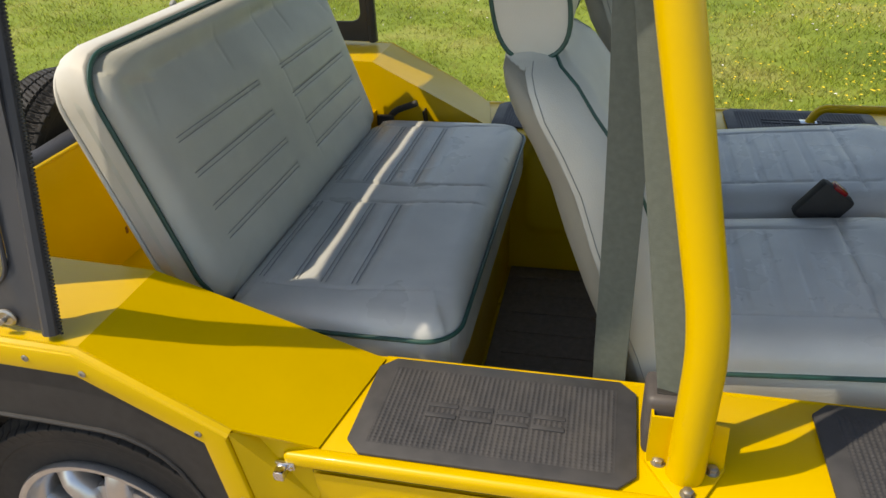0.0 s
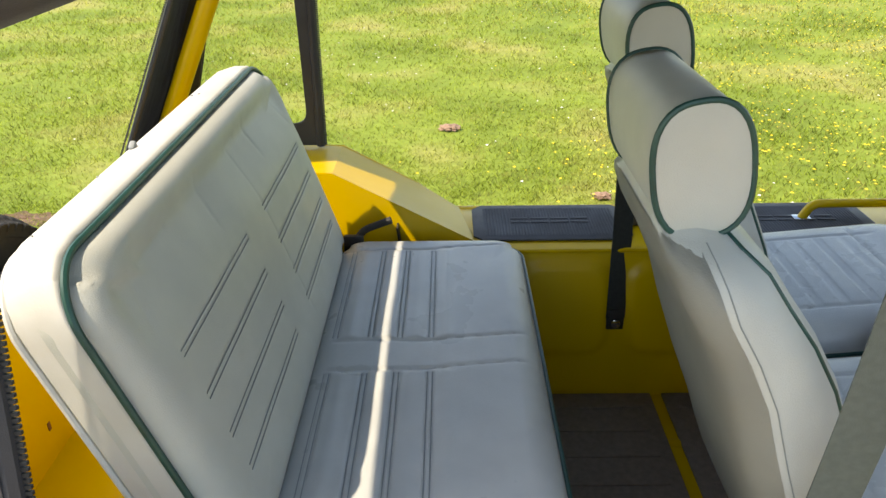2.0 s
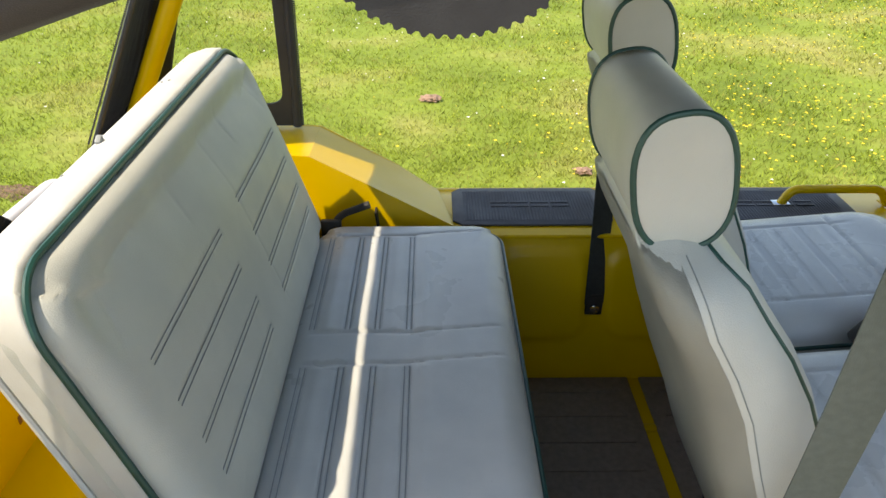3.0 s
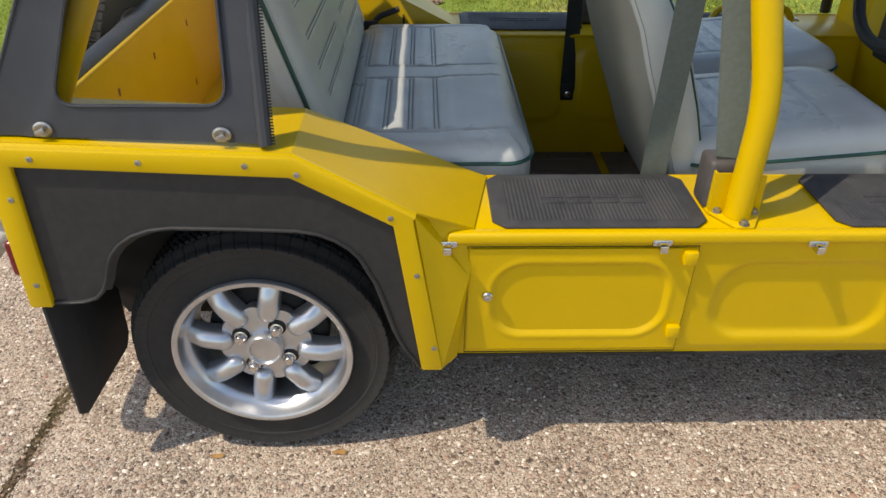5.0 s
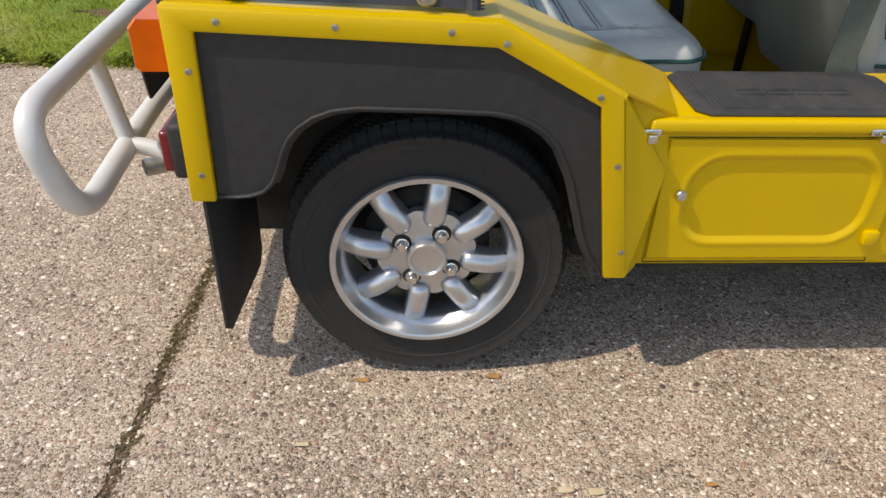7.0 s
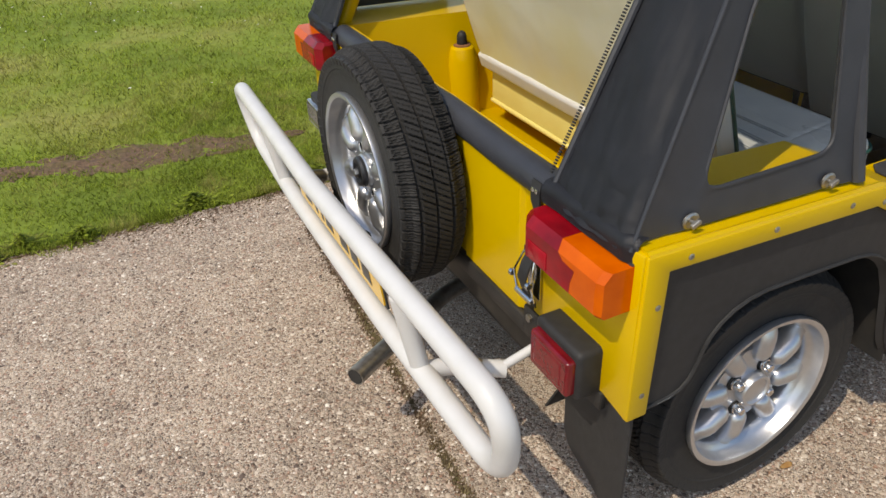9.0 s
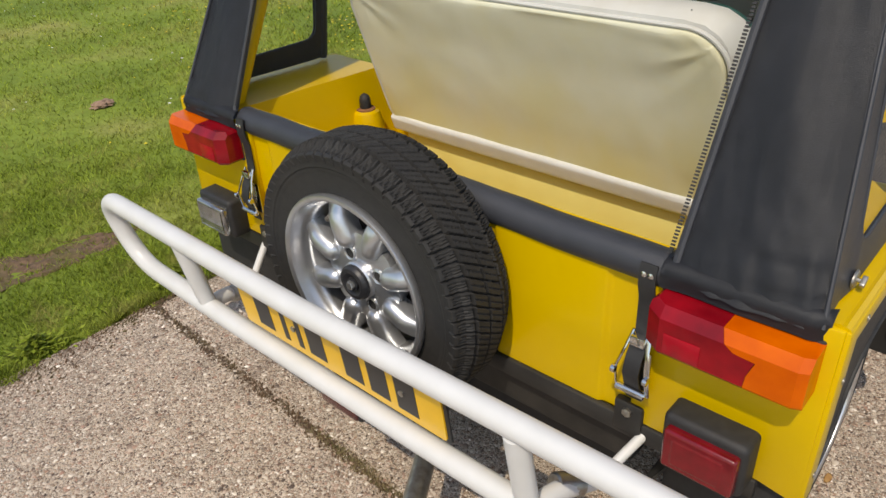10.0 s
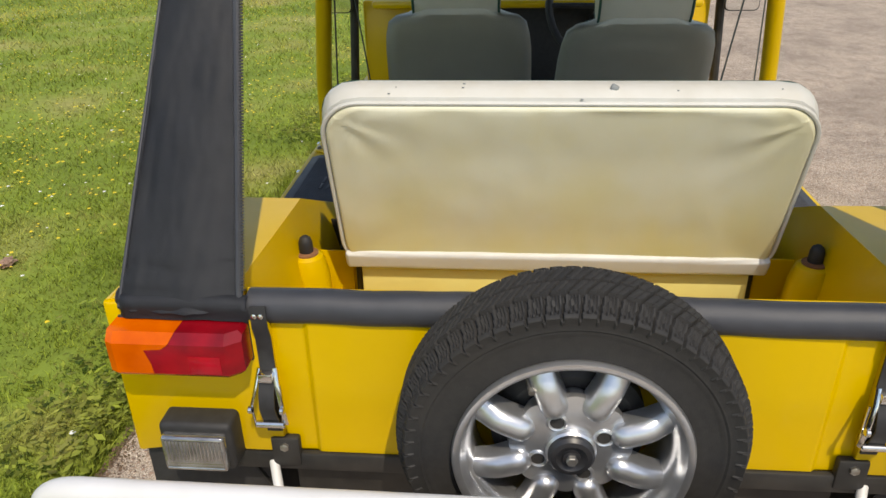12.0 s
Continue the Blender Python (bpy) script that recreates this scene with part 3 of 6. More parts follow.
def fender(s):
    """One rear wing: yellow outer frame, flat top, slope down to the sill, inner housing."""
    Y = 0.722
    frame_pts = [(-0.364, 0.404), (-0.360, 0.699), (0.10, 0.681), (0.283, 0.578), (0.334, 0.256), (0.296, 0.256), (0.252, 0.560), (0.095, 0.647), (-0.320, 0.666), (-0.326, 0.404)]
    bm = prism(frame_pts, 0.014, side_plane(s * (Y - 0.014), s), bevel=0.003)
    wing = part("rear_wing", bm, YELLOW, CAR, "glossy yellow steel rear wing")
    P = lambda x, y, z: (x, s * y, z)  # noqa: E731
    A, B = P(0.098, 0.526, 0.683), P(0.10, 0.708, 0.684)
    D, C1, C2 = P(0.285, 0.712, 0.582), P(0.385, 0.675, 0.530), P(0.420, 0.484, 0.530)
    R1, R2 = P(-0.356, 0.708, 0.704), P(-0.350, 0.526, 0.704)
    polys = [(R1, B, A, R2), (A, B, D), (A, D, C1), (A, C1, C2),
             (R2, A, P(0.098, 0.470, 0.40), P(-0.350, 0.500, 0.40)),
             (A, C2, P(0.420, 0.470, 0.40), P(0.098, 0.470, 0.40))]
    part("wing_top", hull_sheet(polys, 0.004), YELLOW, wing, angle=12)
    part("wing_seam", tube([P(-0.335, 0.5225, 0.662), P(0.060, 0.5215, 0.652), P(0.092, 0.519, 0.640)], 0.0008, 6), INK, wing)
    # fairing between the wing's front edge and the sill
    E, F1, F2, F3 = P(0.334, 0.716, 0.256), P(0.362, 0.676, 0.250), P(0.379, 0.688, 0.440), P(0.300, 0.690, 0.568)
    D2 = P(0.286, 0.716, 0.576)
    part("fairing", hull_sheet([(D2, E, F2), (E, F1, F2), (D2, F2, F3), (F2, C1, F3)], 0.003), YELLOW, wing, angle=8)
    # rounded outer top edge
    part("wing_edge", tube([P(-0.358, 0.712, 0.695), P(0.10, 0.712, 0.676), P(0.285, 0.712, 0.572)], 0.0095, 10), YELLOW, wing)
    # rear face of the wing
    rp = rear_plane(-0.350)
    back = [(s * 0.716, 0.404), (s * 0.716, 0.700), (s * 0.46, 0.695), (s * 0.46, 0.414), (s * 0.66, 0.414)]
    part("wing_back", prism(back, 0.014, rp, bevel=0.003), YELLOW, wing)
    # black liner with the wheel opening
    arch = [(-0.328, 0.409), (-0.300, 0.408), (-0.275, 0.410), (-0.254, 0.417), (-0.239, 0.432), (-0.228, 0.456), (-0.220, 0.482), (-0.210, 0.503), (-0.194, 0.522), (-0.170, 0.539), (-0.140, 0.550), (-0.105, 0.5545),
            (0.0, 0.552), (0.095, 0.548), (0.128, 0.542), (0.156, 0.530), (0.178, 0.514), (0.196, 0.494), (0.222, 0.440), (0.238, 0.385), (0.252, 0.335), (0.266, 0.300), (0.285, 0.270), (0.292, 0.256)]
    liner = [(-0.324, 0.409), (-0.321, 0.665), (0.095, 0.646), (0.251, 0.559), (0.297, 0.254)] + arch[::-1][:-1]
    lin = part("arch_liner", prism(liner, 0.006, side_plane(s * 0.706, s)), BLACK_PLASTIC, wing, "matt black plastic wheel arch panel", smooth=False)
    path = [P(x, 0.713, z) for x, z in arch]
    part("arch_lip", tube(path, 0.0035, 8), BLACK_PLASTIC, lin)
    # pale line laid along the lip in place of its highlight
    part("lip_highlight", tube([P(x, 0.7155, z + 0.001) for x, z in arch[1:19]], 0.0007, 6), SEAM, lin, "pale line for the lip's highlight")
    turn = []
    for (x0, z0), (x1, z1) in zip(arch[4:], arch[5:]):
        k = 0.965
        turn.append((P(x0, 0.711, z0), P(x1, 0.711, z1), P(x1 * k, 0.700, 0.25 + (z1 - 0.25) * k), P(x0 * k, 0.700, 0.25 + (z0 - 0.25) * k)))
    part("arch_flange", hull_sheet(turn, 0.002), BLACK_PLASTIC, lin)
    # inside of the wheel housing
    polys = [(P(-0.33, 0.70, 0.655), P(0.25, 0.70, 0.57), P(0.25, 0.54, 0.57), P(-0.33, 0.54, 0.655)),
             (P(0.285, 0.71, 0.24), P(0.245, 0.71, 0.57), P(0.245, 0.47, 0.57), P(0.285, 0.47, 0.24)),
             (P(-0.33, 0.54, 0.655), P(0.25, 0.54, 0.57), P(0.30, 0.54, 0.36), P(-0.33, 0.54, 0.36)),
             (P(-0.33, 0.54, 0.36), P(0.30, 0.54, 0.36), P(0.30, 0.46, 0.2), P(-0.33, 0.46, 0.2))]
    part("wheel_housing", hull_sheet(polys, 0.004), UNDERSIDE, wing)
    for x, z in ((-0.287, 0.680), (-0.128, 0.674), (0.030, 0.668), (0.107, 0.653), (0.248, 0.576), (0.289, 0.465), (0.318, 0.308), (-0.341, 0.450), (-0.334, 0.611)):
        m = Matrix.Translation(P(x, 0.7222, z)) @ Matrix.Rotation(radians(90 if s < 0 else -90), 4, "X")
        part("rivet", lathe([(0.0050, 0), (0.0050, 0.0008), (0.0036, 0.0016), (0.0022, 0.0016), (0.0020, 0.0004), (0, 0.0004)], m, 14), STEEL, wing)
    # suspension turret with its rubber cap
    bm = lathe([(0.050, 0.40), (0.043, 0.560), (0.037, 0.585), (0.033, 0.597), (0.026, 0.602), (0, 0.602)], Matrix.Translation((0.004, s * 0.498, 0)), 28)
    tur = part("damper_turret", bm, YELLOW, wing)
    bm = lathe([(0.0135, 0.604), (0.0145, 0.608), (0.0140, 0.628), (0.011, 0.637), (0.005, 0.642), (0, 0.6425)], Matrix.Translation((0.004, s * 0.498, 0)), 20)
    wash = lathe([(0.024, 0.6015), (0.024, 0.605), (0.013, 0.607)], Matrix.Translation((0.004, s * 0.498, 0)), 20)
    part("washer", wash, RUST, tur, "rusty washer")
    part("rubber_cap", bm, BLACK_PLASTIC, tur, "black rubber damper cap")


def sill(s):
    """The side box of the body: pressed outer face, rolled edge, flat top, inner wall."""
    x0, x1 = 0.340, 1.95
    yi = 0.474 if s < 0 else 0.447

    def outer(x, z):
        h = 0.0
        if x > 0.80:
            for c in (0.985, 1.395):
                d = rr_dist(x, z, c, 0.375, 0.165, 0.088, 0.07)
                h -= 0.009 * ss(0.004, -0.016, d)
        h -= 0.004 * ss(0.268, 0.258, z)
        return h

    tip = side_plane(s * 0.682, s)
    tip[1][1] += s * 0.045
    tip[1][3] -= s * 0.045 * 0.507
    bm = relief_sheet(x0, x1, 0.246, 0.507, 230, 44, outer, tip)
    body = part("sill", bm, YELLOW, CAR, "glossy yellow hollow steel side sill")
    P = lambda x, y, z: (x, s * y, z)  # noqa: E731
    part("sill_edge", box(x0, x1, s * 0.672, s * 0.694, 0.506, 0.529, 0.007, 3), YELLOW, body)
    part("sill_top", box(x0, x1, s * yi, s * 0.676, 0.520, 0.527, 0.002), YELLOW, body)
    part("inner_edge", tube([P(0.42, yi + 0.002, 0.522), P(x1, yi + 0.002, 0.522)], 0.006, 8), YELLOW, body)

    def inner(x, z):
        h = 0.0
        for c in (0.62, 0.87, 1.12, 1.40):
            d = rr_dist(x, z, c, 0.385, 0.105, 0.11, 0.05)
            h += 0.008 * ss(0.004, -0.012, d)
        return h

    lean = side_plane(s * yi, -s)
    lean[1][1] += s * 0.20
    lean[1][3] -= s * 0.20 * 0.522
    part("inner_wall", relief_sheet(0.36, x1, 0.17, 0.522, 180, 40, inner, lean), YELLOW, body)
    part("sill_bottom", box(x0, x1, s * 0.45, s * 0.669, 0.243, 0.249), UNDERSIDE, body)
    # locker door pressed into the sill's flank

    def door(x, z):
        d = rr_dist(x, z, 0.578, 0.383, 0.163, 0.087, 0.065)
        r = math.exp(-((d + 0.004) / 0.007) ** 2)
        return 0.0035 - 0.0065 * ss(0.0, -0.018, d) + 0.002 * r - 0.006 * ss(0.268, 0.262, z)

    tip[1][3] += s * 0.002
    bm = relief_sheet(0.378, 0.770, 0.258, 0.495, 110, 70, door, tip)
    dr = part("locker_door", bm, YELLOW, body, "yellow pressed steel locker door with a round lock")
    gap = [(0.375, 0.256), (0.375, 0.4965), (0.7725, 0.4965), (0.7725, 0.256)]
    part("door_gap", tube([(x, s * (0.6822 - 0.045 * (0.507 - z)), z) for x, z in gap], 0.0010, 6, closed=True), UNDERSIDE, dr)
    y = s * 0.6835
    m = Matrix.Translation((0.412, y, 0.396)) @ Matrix.Rotation(radians(90 if s < 0 else -90), 4, "X")
    part("lock", lathe([(0.0095, -0.004), (0.0095, 0.006), (0.0075, 0.0085), (0.003, 0.0085), (0.0025, 0.005), (0, 0.005)], m, 20), CHROME, dr, "chrome key lock")
    for z in (0.478, 0.312):
        part("hinge", box(0.744, 0.770, s * (0.684 - 0.045 * (0.507 - z)), s * (0.699 - 0.045 * (0.507 - z)), z - 0.014, z + 0.014, 0.005, 2), YELLOW, dr)
    for x, z in ((0.340, 0.510), (0.702, 0.511), (0.968, 0.508)):
        bm = box(x - 0.017, x + 0.017, s * 0.690, s * 0.697, z - 0.006, z + 0.006, 0.0025)
        box(x - 0.008, x + 0.007, s * 0.694, s * 0.712, z - 0.012, z + 0.003, 0.003, bm=bm)
        cyl((x - 0.012, s * 0.696, z), (x - 0.012, s * 0.700, z), 0.003, 8, bm=bm)
        cyl((x + 0.012, s * 0.696, z), (x + 0.012, s * 0.700, z), 0.003, 8, bm=bm)
        part("hood_catch", bm, CHROME, body, "small chrome hood catch")


for side in (-1, 1):
    fender(side)
    sill(side)


def tub():
    """Floor, seat box, rear shelf, tail panel, chassis."""
    bm = box(0.36, 1.95, -0.447, 0.447, 0.160, 0.172)
    floor = part("floor_pan", bm, YELLOW, CAR, "yellow steel floor pan")
    for y in (-0.21, 0.21):
        part("floor_rib", tube([(0.48, y, 0.172), (1.7, y, 0.172)], 0.014, 10, flat=0.5), YELLOW, floor)
    part("seat_box", box(0.470, 0.482, -0.447, 0.447, 0.165, 0.472, 0.003), YELLOW, CAR)
    part("seat_base", box(0.08, 0.475, -0.470, 0.470, 0.445, 0.457, 0.003), YELLOW, CAR)
    part("rear_shelf", box(-0.345, 0.12, -0.522, 0.522, 0.400, 0.408, 0.002), YELLOW, CAR)
    part("squab_panel", box(0.108, 0.116, -0.430, 0.430, 0.405, 0.540, 0.002), YELLOW, CAR)
    for s in (-1, 1):
        part("corner_panel", box(0.100, 0.106, s * 0.425, s * 0.512, 0.405, 0.560, 0.002), YELLOW, CAR)

    def tail(y, z):
        h = 0.0
        for c in (-0.30, 0.30):
            d = rr_dist(y, z, c, 0.55, 0.105, 0.22, 0.02)
            h += 0.0065 * ss(0.005, -0.005, d)
        return h

    t = part("tail_panel", relief_sheet(-0.47, 0.47, 0.412, 0.676, 300, 24, tail, rear_plane(-0.352)), YELLOW, CAR, "yellow pressed tail panel")
    part("tail_inner", box(-0.315, -0.310, -0.51, 0.51, 0.405, 0.700), YELLOW, t)
    for y in (-0.30, -0.07, 0.20):
        for z in (0.47, 0.627):
            cylm = box(-0.3105, -0.3085, y - 0.004, y + 0.004, z - 0.008, z + 0.008, 0.0008)
            part("drain_slot", cylm, RUST, t)
    part("tail_edge", tube([(-0.3125, -0.505, 0.700), (-0.3125, 0.505, 0.700)], 0.0045, 8), YELLOW, t)
    ch = part("chassis", box(-0.335, -0.28, -0.46, 0.46, 0.285, 0.394, 0.01), BLACK_METAL, CAR, "black painted rear subframe")
    part("cross_member", box(-0.366, -0.352, -0.66, 0.66, 0.375, 0.411, 0.004), BLACK_METAL, ch)
    for s in (-1, 1):
        part("bracket", box(-0.370, -0.352, s * 0.435, s * 0.485, 0.385, 0.446, 0.006), BLACK_METAL, ch)
        m = Matrix.Translation((-0.370, s * 0.460, 0.430)) @ Matrix.Rotation(radians(-90), 4, "Y")
        part("bolt", lathe([(0.008, 0), (0.008, 0.005), (0.004, 0.007), (0, 0.007)], m, 6), STEEL, ch)
    # Added box: keeps far-side sky light off the ground beneath the car.
    part("underbody", box(0.31, 2.0, -0.43, 0.43, 0.105, 0.159, 0.01), UNDERSIDE, CAR, "added dark box that deepens the shadow under the car")
    part("fuel_tank", box(-0.27, 0.30, -0.40, 0.40, 0.16, 0.39, 0.03), UNDERSIDE, CAR)
    part("axle", cyl((0, -0.55, 0.25), (0, 0.55, 0.25), 0.03, 14), UNDERSIDE, CAR)


tub()


def front_end():
    """Dash, bonnet, front wings and windscreen frame, mostly hidden behind the seats."""
    part("dash_panel", box(1.62, 1.66, -0.447, 0.447, 0.17, 0.86, 0.01), YELLOW, CAR)
    # Added black sheet on the dash, darkening the gap between the seats.
    part("dark_backing", box(1.600, 1.619, -0.34, 0.34, 0.50, 0.845, 0.008), BLACK_PLASTIC, CAR)
    part("dash_top", box(1.50, 1.68, -0.60, 0.60, 0.845, 0.875, 0.012), YELLOW, CAR)
    part("bonnet", box(1.68, 2.34, -0.40, 0.40, 0.56, 0.85, 0.03), YELLOW, CAR)
    for s in (-1, 1):
        prof = [(1.64, 0.40), (1.64, 0.86), (2.20, 0.76), (2.34, 0.60), (2.34, 0.40)]
        part("front_wing", prism(prof, 0.25, side_plane(s * 0.41, s), bevel=0.012), YELLOW, CAR)
        part("screen_pillar", tube([(1.63, s * 0.708, 0.53), (1.60, s * 0.682, 0.87), (1.50, s * 0.640, 1.42)], 0.017, 10, bend=0.05), BLACK_METAL, CAR)
    part("screen_rail", tube([(1.50, -0.64, 1.42), (1.50, 0.64, 1.42)], 0.016, 10), BLACK_METAL, CAR)
    for s in (-1, 1):
        # door mirror beside the screen pillar, its glass turned to the tail
        m = Matrix.Translation((1.56, s * 0.745, 0.915)) @ rear_plane(0)
        shell = part("door_mirror", prism(round_rect(0.062, 0.090, 0.018, 5), 0.016, m, bevel=0.003), BLACK_PLASTIC, CAR, "black-rimmed door mirror")
        part("glass", prism(round_rect(0.058, 0.086, 0.016, 5), 0.001, m @ Matrix.Translation((0, 0, 0.0162))), MIRROR, shell, "mirror glass", smooth=False)
        part("mirror_arm", cyl((1.57, s * 0.745, 0.915), (1.595, s * 0.682, 0.90), 0.007, 10), BLACK_METAL, shell)
    part("steering_column", cyl((1.62, -0.23, 0.78), (1.32, -0.23, 0.88), 0.022, 14), BLACK_METAL, CAR)
    m = Matrix.Translation((1.31, -0.23, 0.885)) @ Matrix.Rotation(radians(-70), 4, "Y")
    ring = [m @ Vector((0.19 * math.cos(a), 0.19 * math.sin(a), 0)) for a in np.linspace(0, 2 * math.pi, 33)[:-1]]
    wh = part("steering_wheel", tube(ring, 0.013, 10, closed=True), BLACK_PLASTIC, CAR)
    bm = bmesh.new()
    for a in (90, 210, 330):
        bm = cyl(m @ Vector((0, 0, -0.01)), m @ Vector((0.19 * math.cos(radians(a)), 0.19 * math.sin(radians(a)), 0)), 0.009, 8, bm=bm)
    part("wheel_spokes", bm, BLACK_METAL, wh)


front_end()


# ---------------------------------------------------------------- wheels
def tyre_mesh(m, R=0.252, w=0.165, rim_r=0.160, fine=True, worn=1.0):
    """A road tyre, axle along local z, outer face at z = 0 and inner face at z = -w."""
    half = w / 2
    rise = R - rim_r
    side = []
    for t in np.linspace(0, 1, 30):
        a = t * math.pi / 2
        r = rim_r + rise * 0.86 * math.sin(a) ** 0.9
        z = -0.012 * math.cos(a) ** 1.5 - 0.016 * ss(0.75, 1.0, t)
        for ring, deep in ((0.1775, 0.0012), (0.2075, 0.0010), (0.2135, 0.0016), (0.2180, 0.0010)):
            z += deep * math.exp(-((r - ring) / 0.0018) ** 2)
        side.append((r, z))
    tread = [(R - 0.010, -0.023), (R - 0.0045, -0.028), (R - 0.0015, -0.034)]
    inner = [(R, -0.038 - (w - 0.076) * i / 33) for i in range(34)]
    full = side + tread + inner + [(r, -w - z) for r, z in (side + tread)][::-1]
    blocks = 64
    n = blocks * 12 if fine else 96

    def cut(j, k):
        r, z = full[j]
        if r < 0.2205 or not fine:
            return 0.0
        lane = abs(z + half)
        u = k * blocks / n
        if lane > half - 0.036:
            # shoulder: blocks parted by grooves, each with short sipes
            f = (u + (0.5 if z < -half else 0) + 6.0 * (lane - half + 0.036)) % 1.0
            if f < 0.15:
                return -0.0060 * worn * ss(0.2205, 0.228, r)
            if r > 0.238 and min(abs(f - c) for c in (0.40, 0.60, 0.80)) < 0.045:
                return -0.0028 * (worn > 0.6)
            return 0.0
        # three straight grooves round the tyre
        if abs(lane - half + 0.0385) < 0.0030 or lane < 0.0026:
            return -0.0085
        f = (u + (z + half) * 26.0) % 1.0
        if f < 0.13:
            return -0.0070
        return -0.0030 if abs(f - 0.56) < 0.05 else 0.0

    return lathe(full, m, n, wobble=cut)


def rim_mesh(m):
    """A slotted alloy: lip, stepped barrel and the flat hub plate; outer lip at local z = 0."""
    prof = [(0.1665, -0.010), (0.1685, -0.003), (0.1665, 0.0025), (0.1610, 0.0030), (0.1565, 0.000), (0.1545, -0.008), (0.1520, -0.020), (0.1480, -0.026),
            (0.1430, -0.030), (0.1400, -0.040), (0.1390, -0.100), (0.1560, -0.135), (0.160, -0.135), (0.1450, -0.100), (0.1460, -0.045), (0.1600, -0.020)]
    bm = lathe(prof, m, 72, closed=True)
    return bm


def hub_mesh(m, turn):
    """The hub plate, scalloped to eight short points between the spokes."""
    own = bmesh.new()
    rings = []
    for r0, h in ((0.0, -0.028), (0.030, -0.028), (0.052, -0.029), (0.070, -0.0305), (1.0, -0.034), (1.02, -0.042), (0.97, -0.058)):
        ring = []
        for k in range(96):
            a = 2 * math.pi * k / 96
            tip = 0.084 + 0.004 * math.cos(8 * (a - turn))
            r = r0 * tip if r0 > 0.5 else max(r0, 1e-4)
            ring.append(own.verts.new((r * math.cos(a), r * math.sin(a), h)))
        rings.append(ring)
    for p, q in zip(rings, rings[1:]):
        for k in range(96):
            own.faces.new((p[k], p[(k + 1) % 96], q[(k + 1) % 96], q[k]))
    own.faces.new(rings[-1])
    bmesh.ops.transform(own, verts=own.verts, matrix=m)
    return own


def spoke_mesh(m, a):
    """One bullet-shaped spoke, its blunt nose on the hub plate and its tail in the barrel."""
    own = bmesh.new()
    rows = []
    for t in (0.0, 0.02, 0.06, 0.12, 0.2, 0.3, 0.42, 0.55, 0.68, 0.8, 0.9, 1.0):
        r = 0.058 + 0.090 * t
        nose = math.sqrt(max(0.0, 1 - (1 - min(1, t / 0.24)) ** 2))
        wdt = 0.0008 + (0.0205 - 0.0015 * t) * nose
        hgt = 0.001 + (0.022 - 0.010 * ss(0.62, 1.0, t)) * nose
        z0 = -0.040 - 0.006 * ss(0.5, 1.0, t)
        rows.append([own.verts.new((r, wdt * math.cos(u), z0 + 0.005 + hgt * math.sin(u) ** 0.85)) for u in np.linspace(0, math.pi, 13)])
        for v in (rows[-1][0], rows[-1][-1]):
            v.co.z = z0 - 0.012
    for p, q in zip(rows, rows[1:]):
        for i in range(12):
            own.faces.new((p[i], p[i + 1], q[i + 1], q[i]))
        own.faces.new((p[0], p[-1], q[-1], q[0]))
    own.faces.new(rows[0])
    own.faces.new(rows[-1])
    bmesh.ops.transform(own, verts=own.verts, matrix=m @ Matrix.Rotation(a, 4, "Z"))
    return own


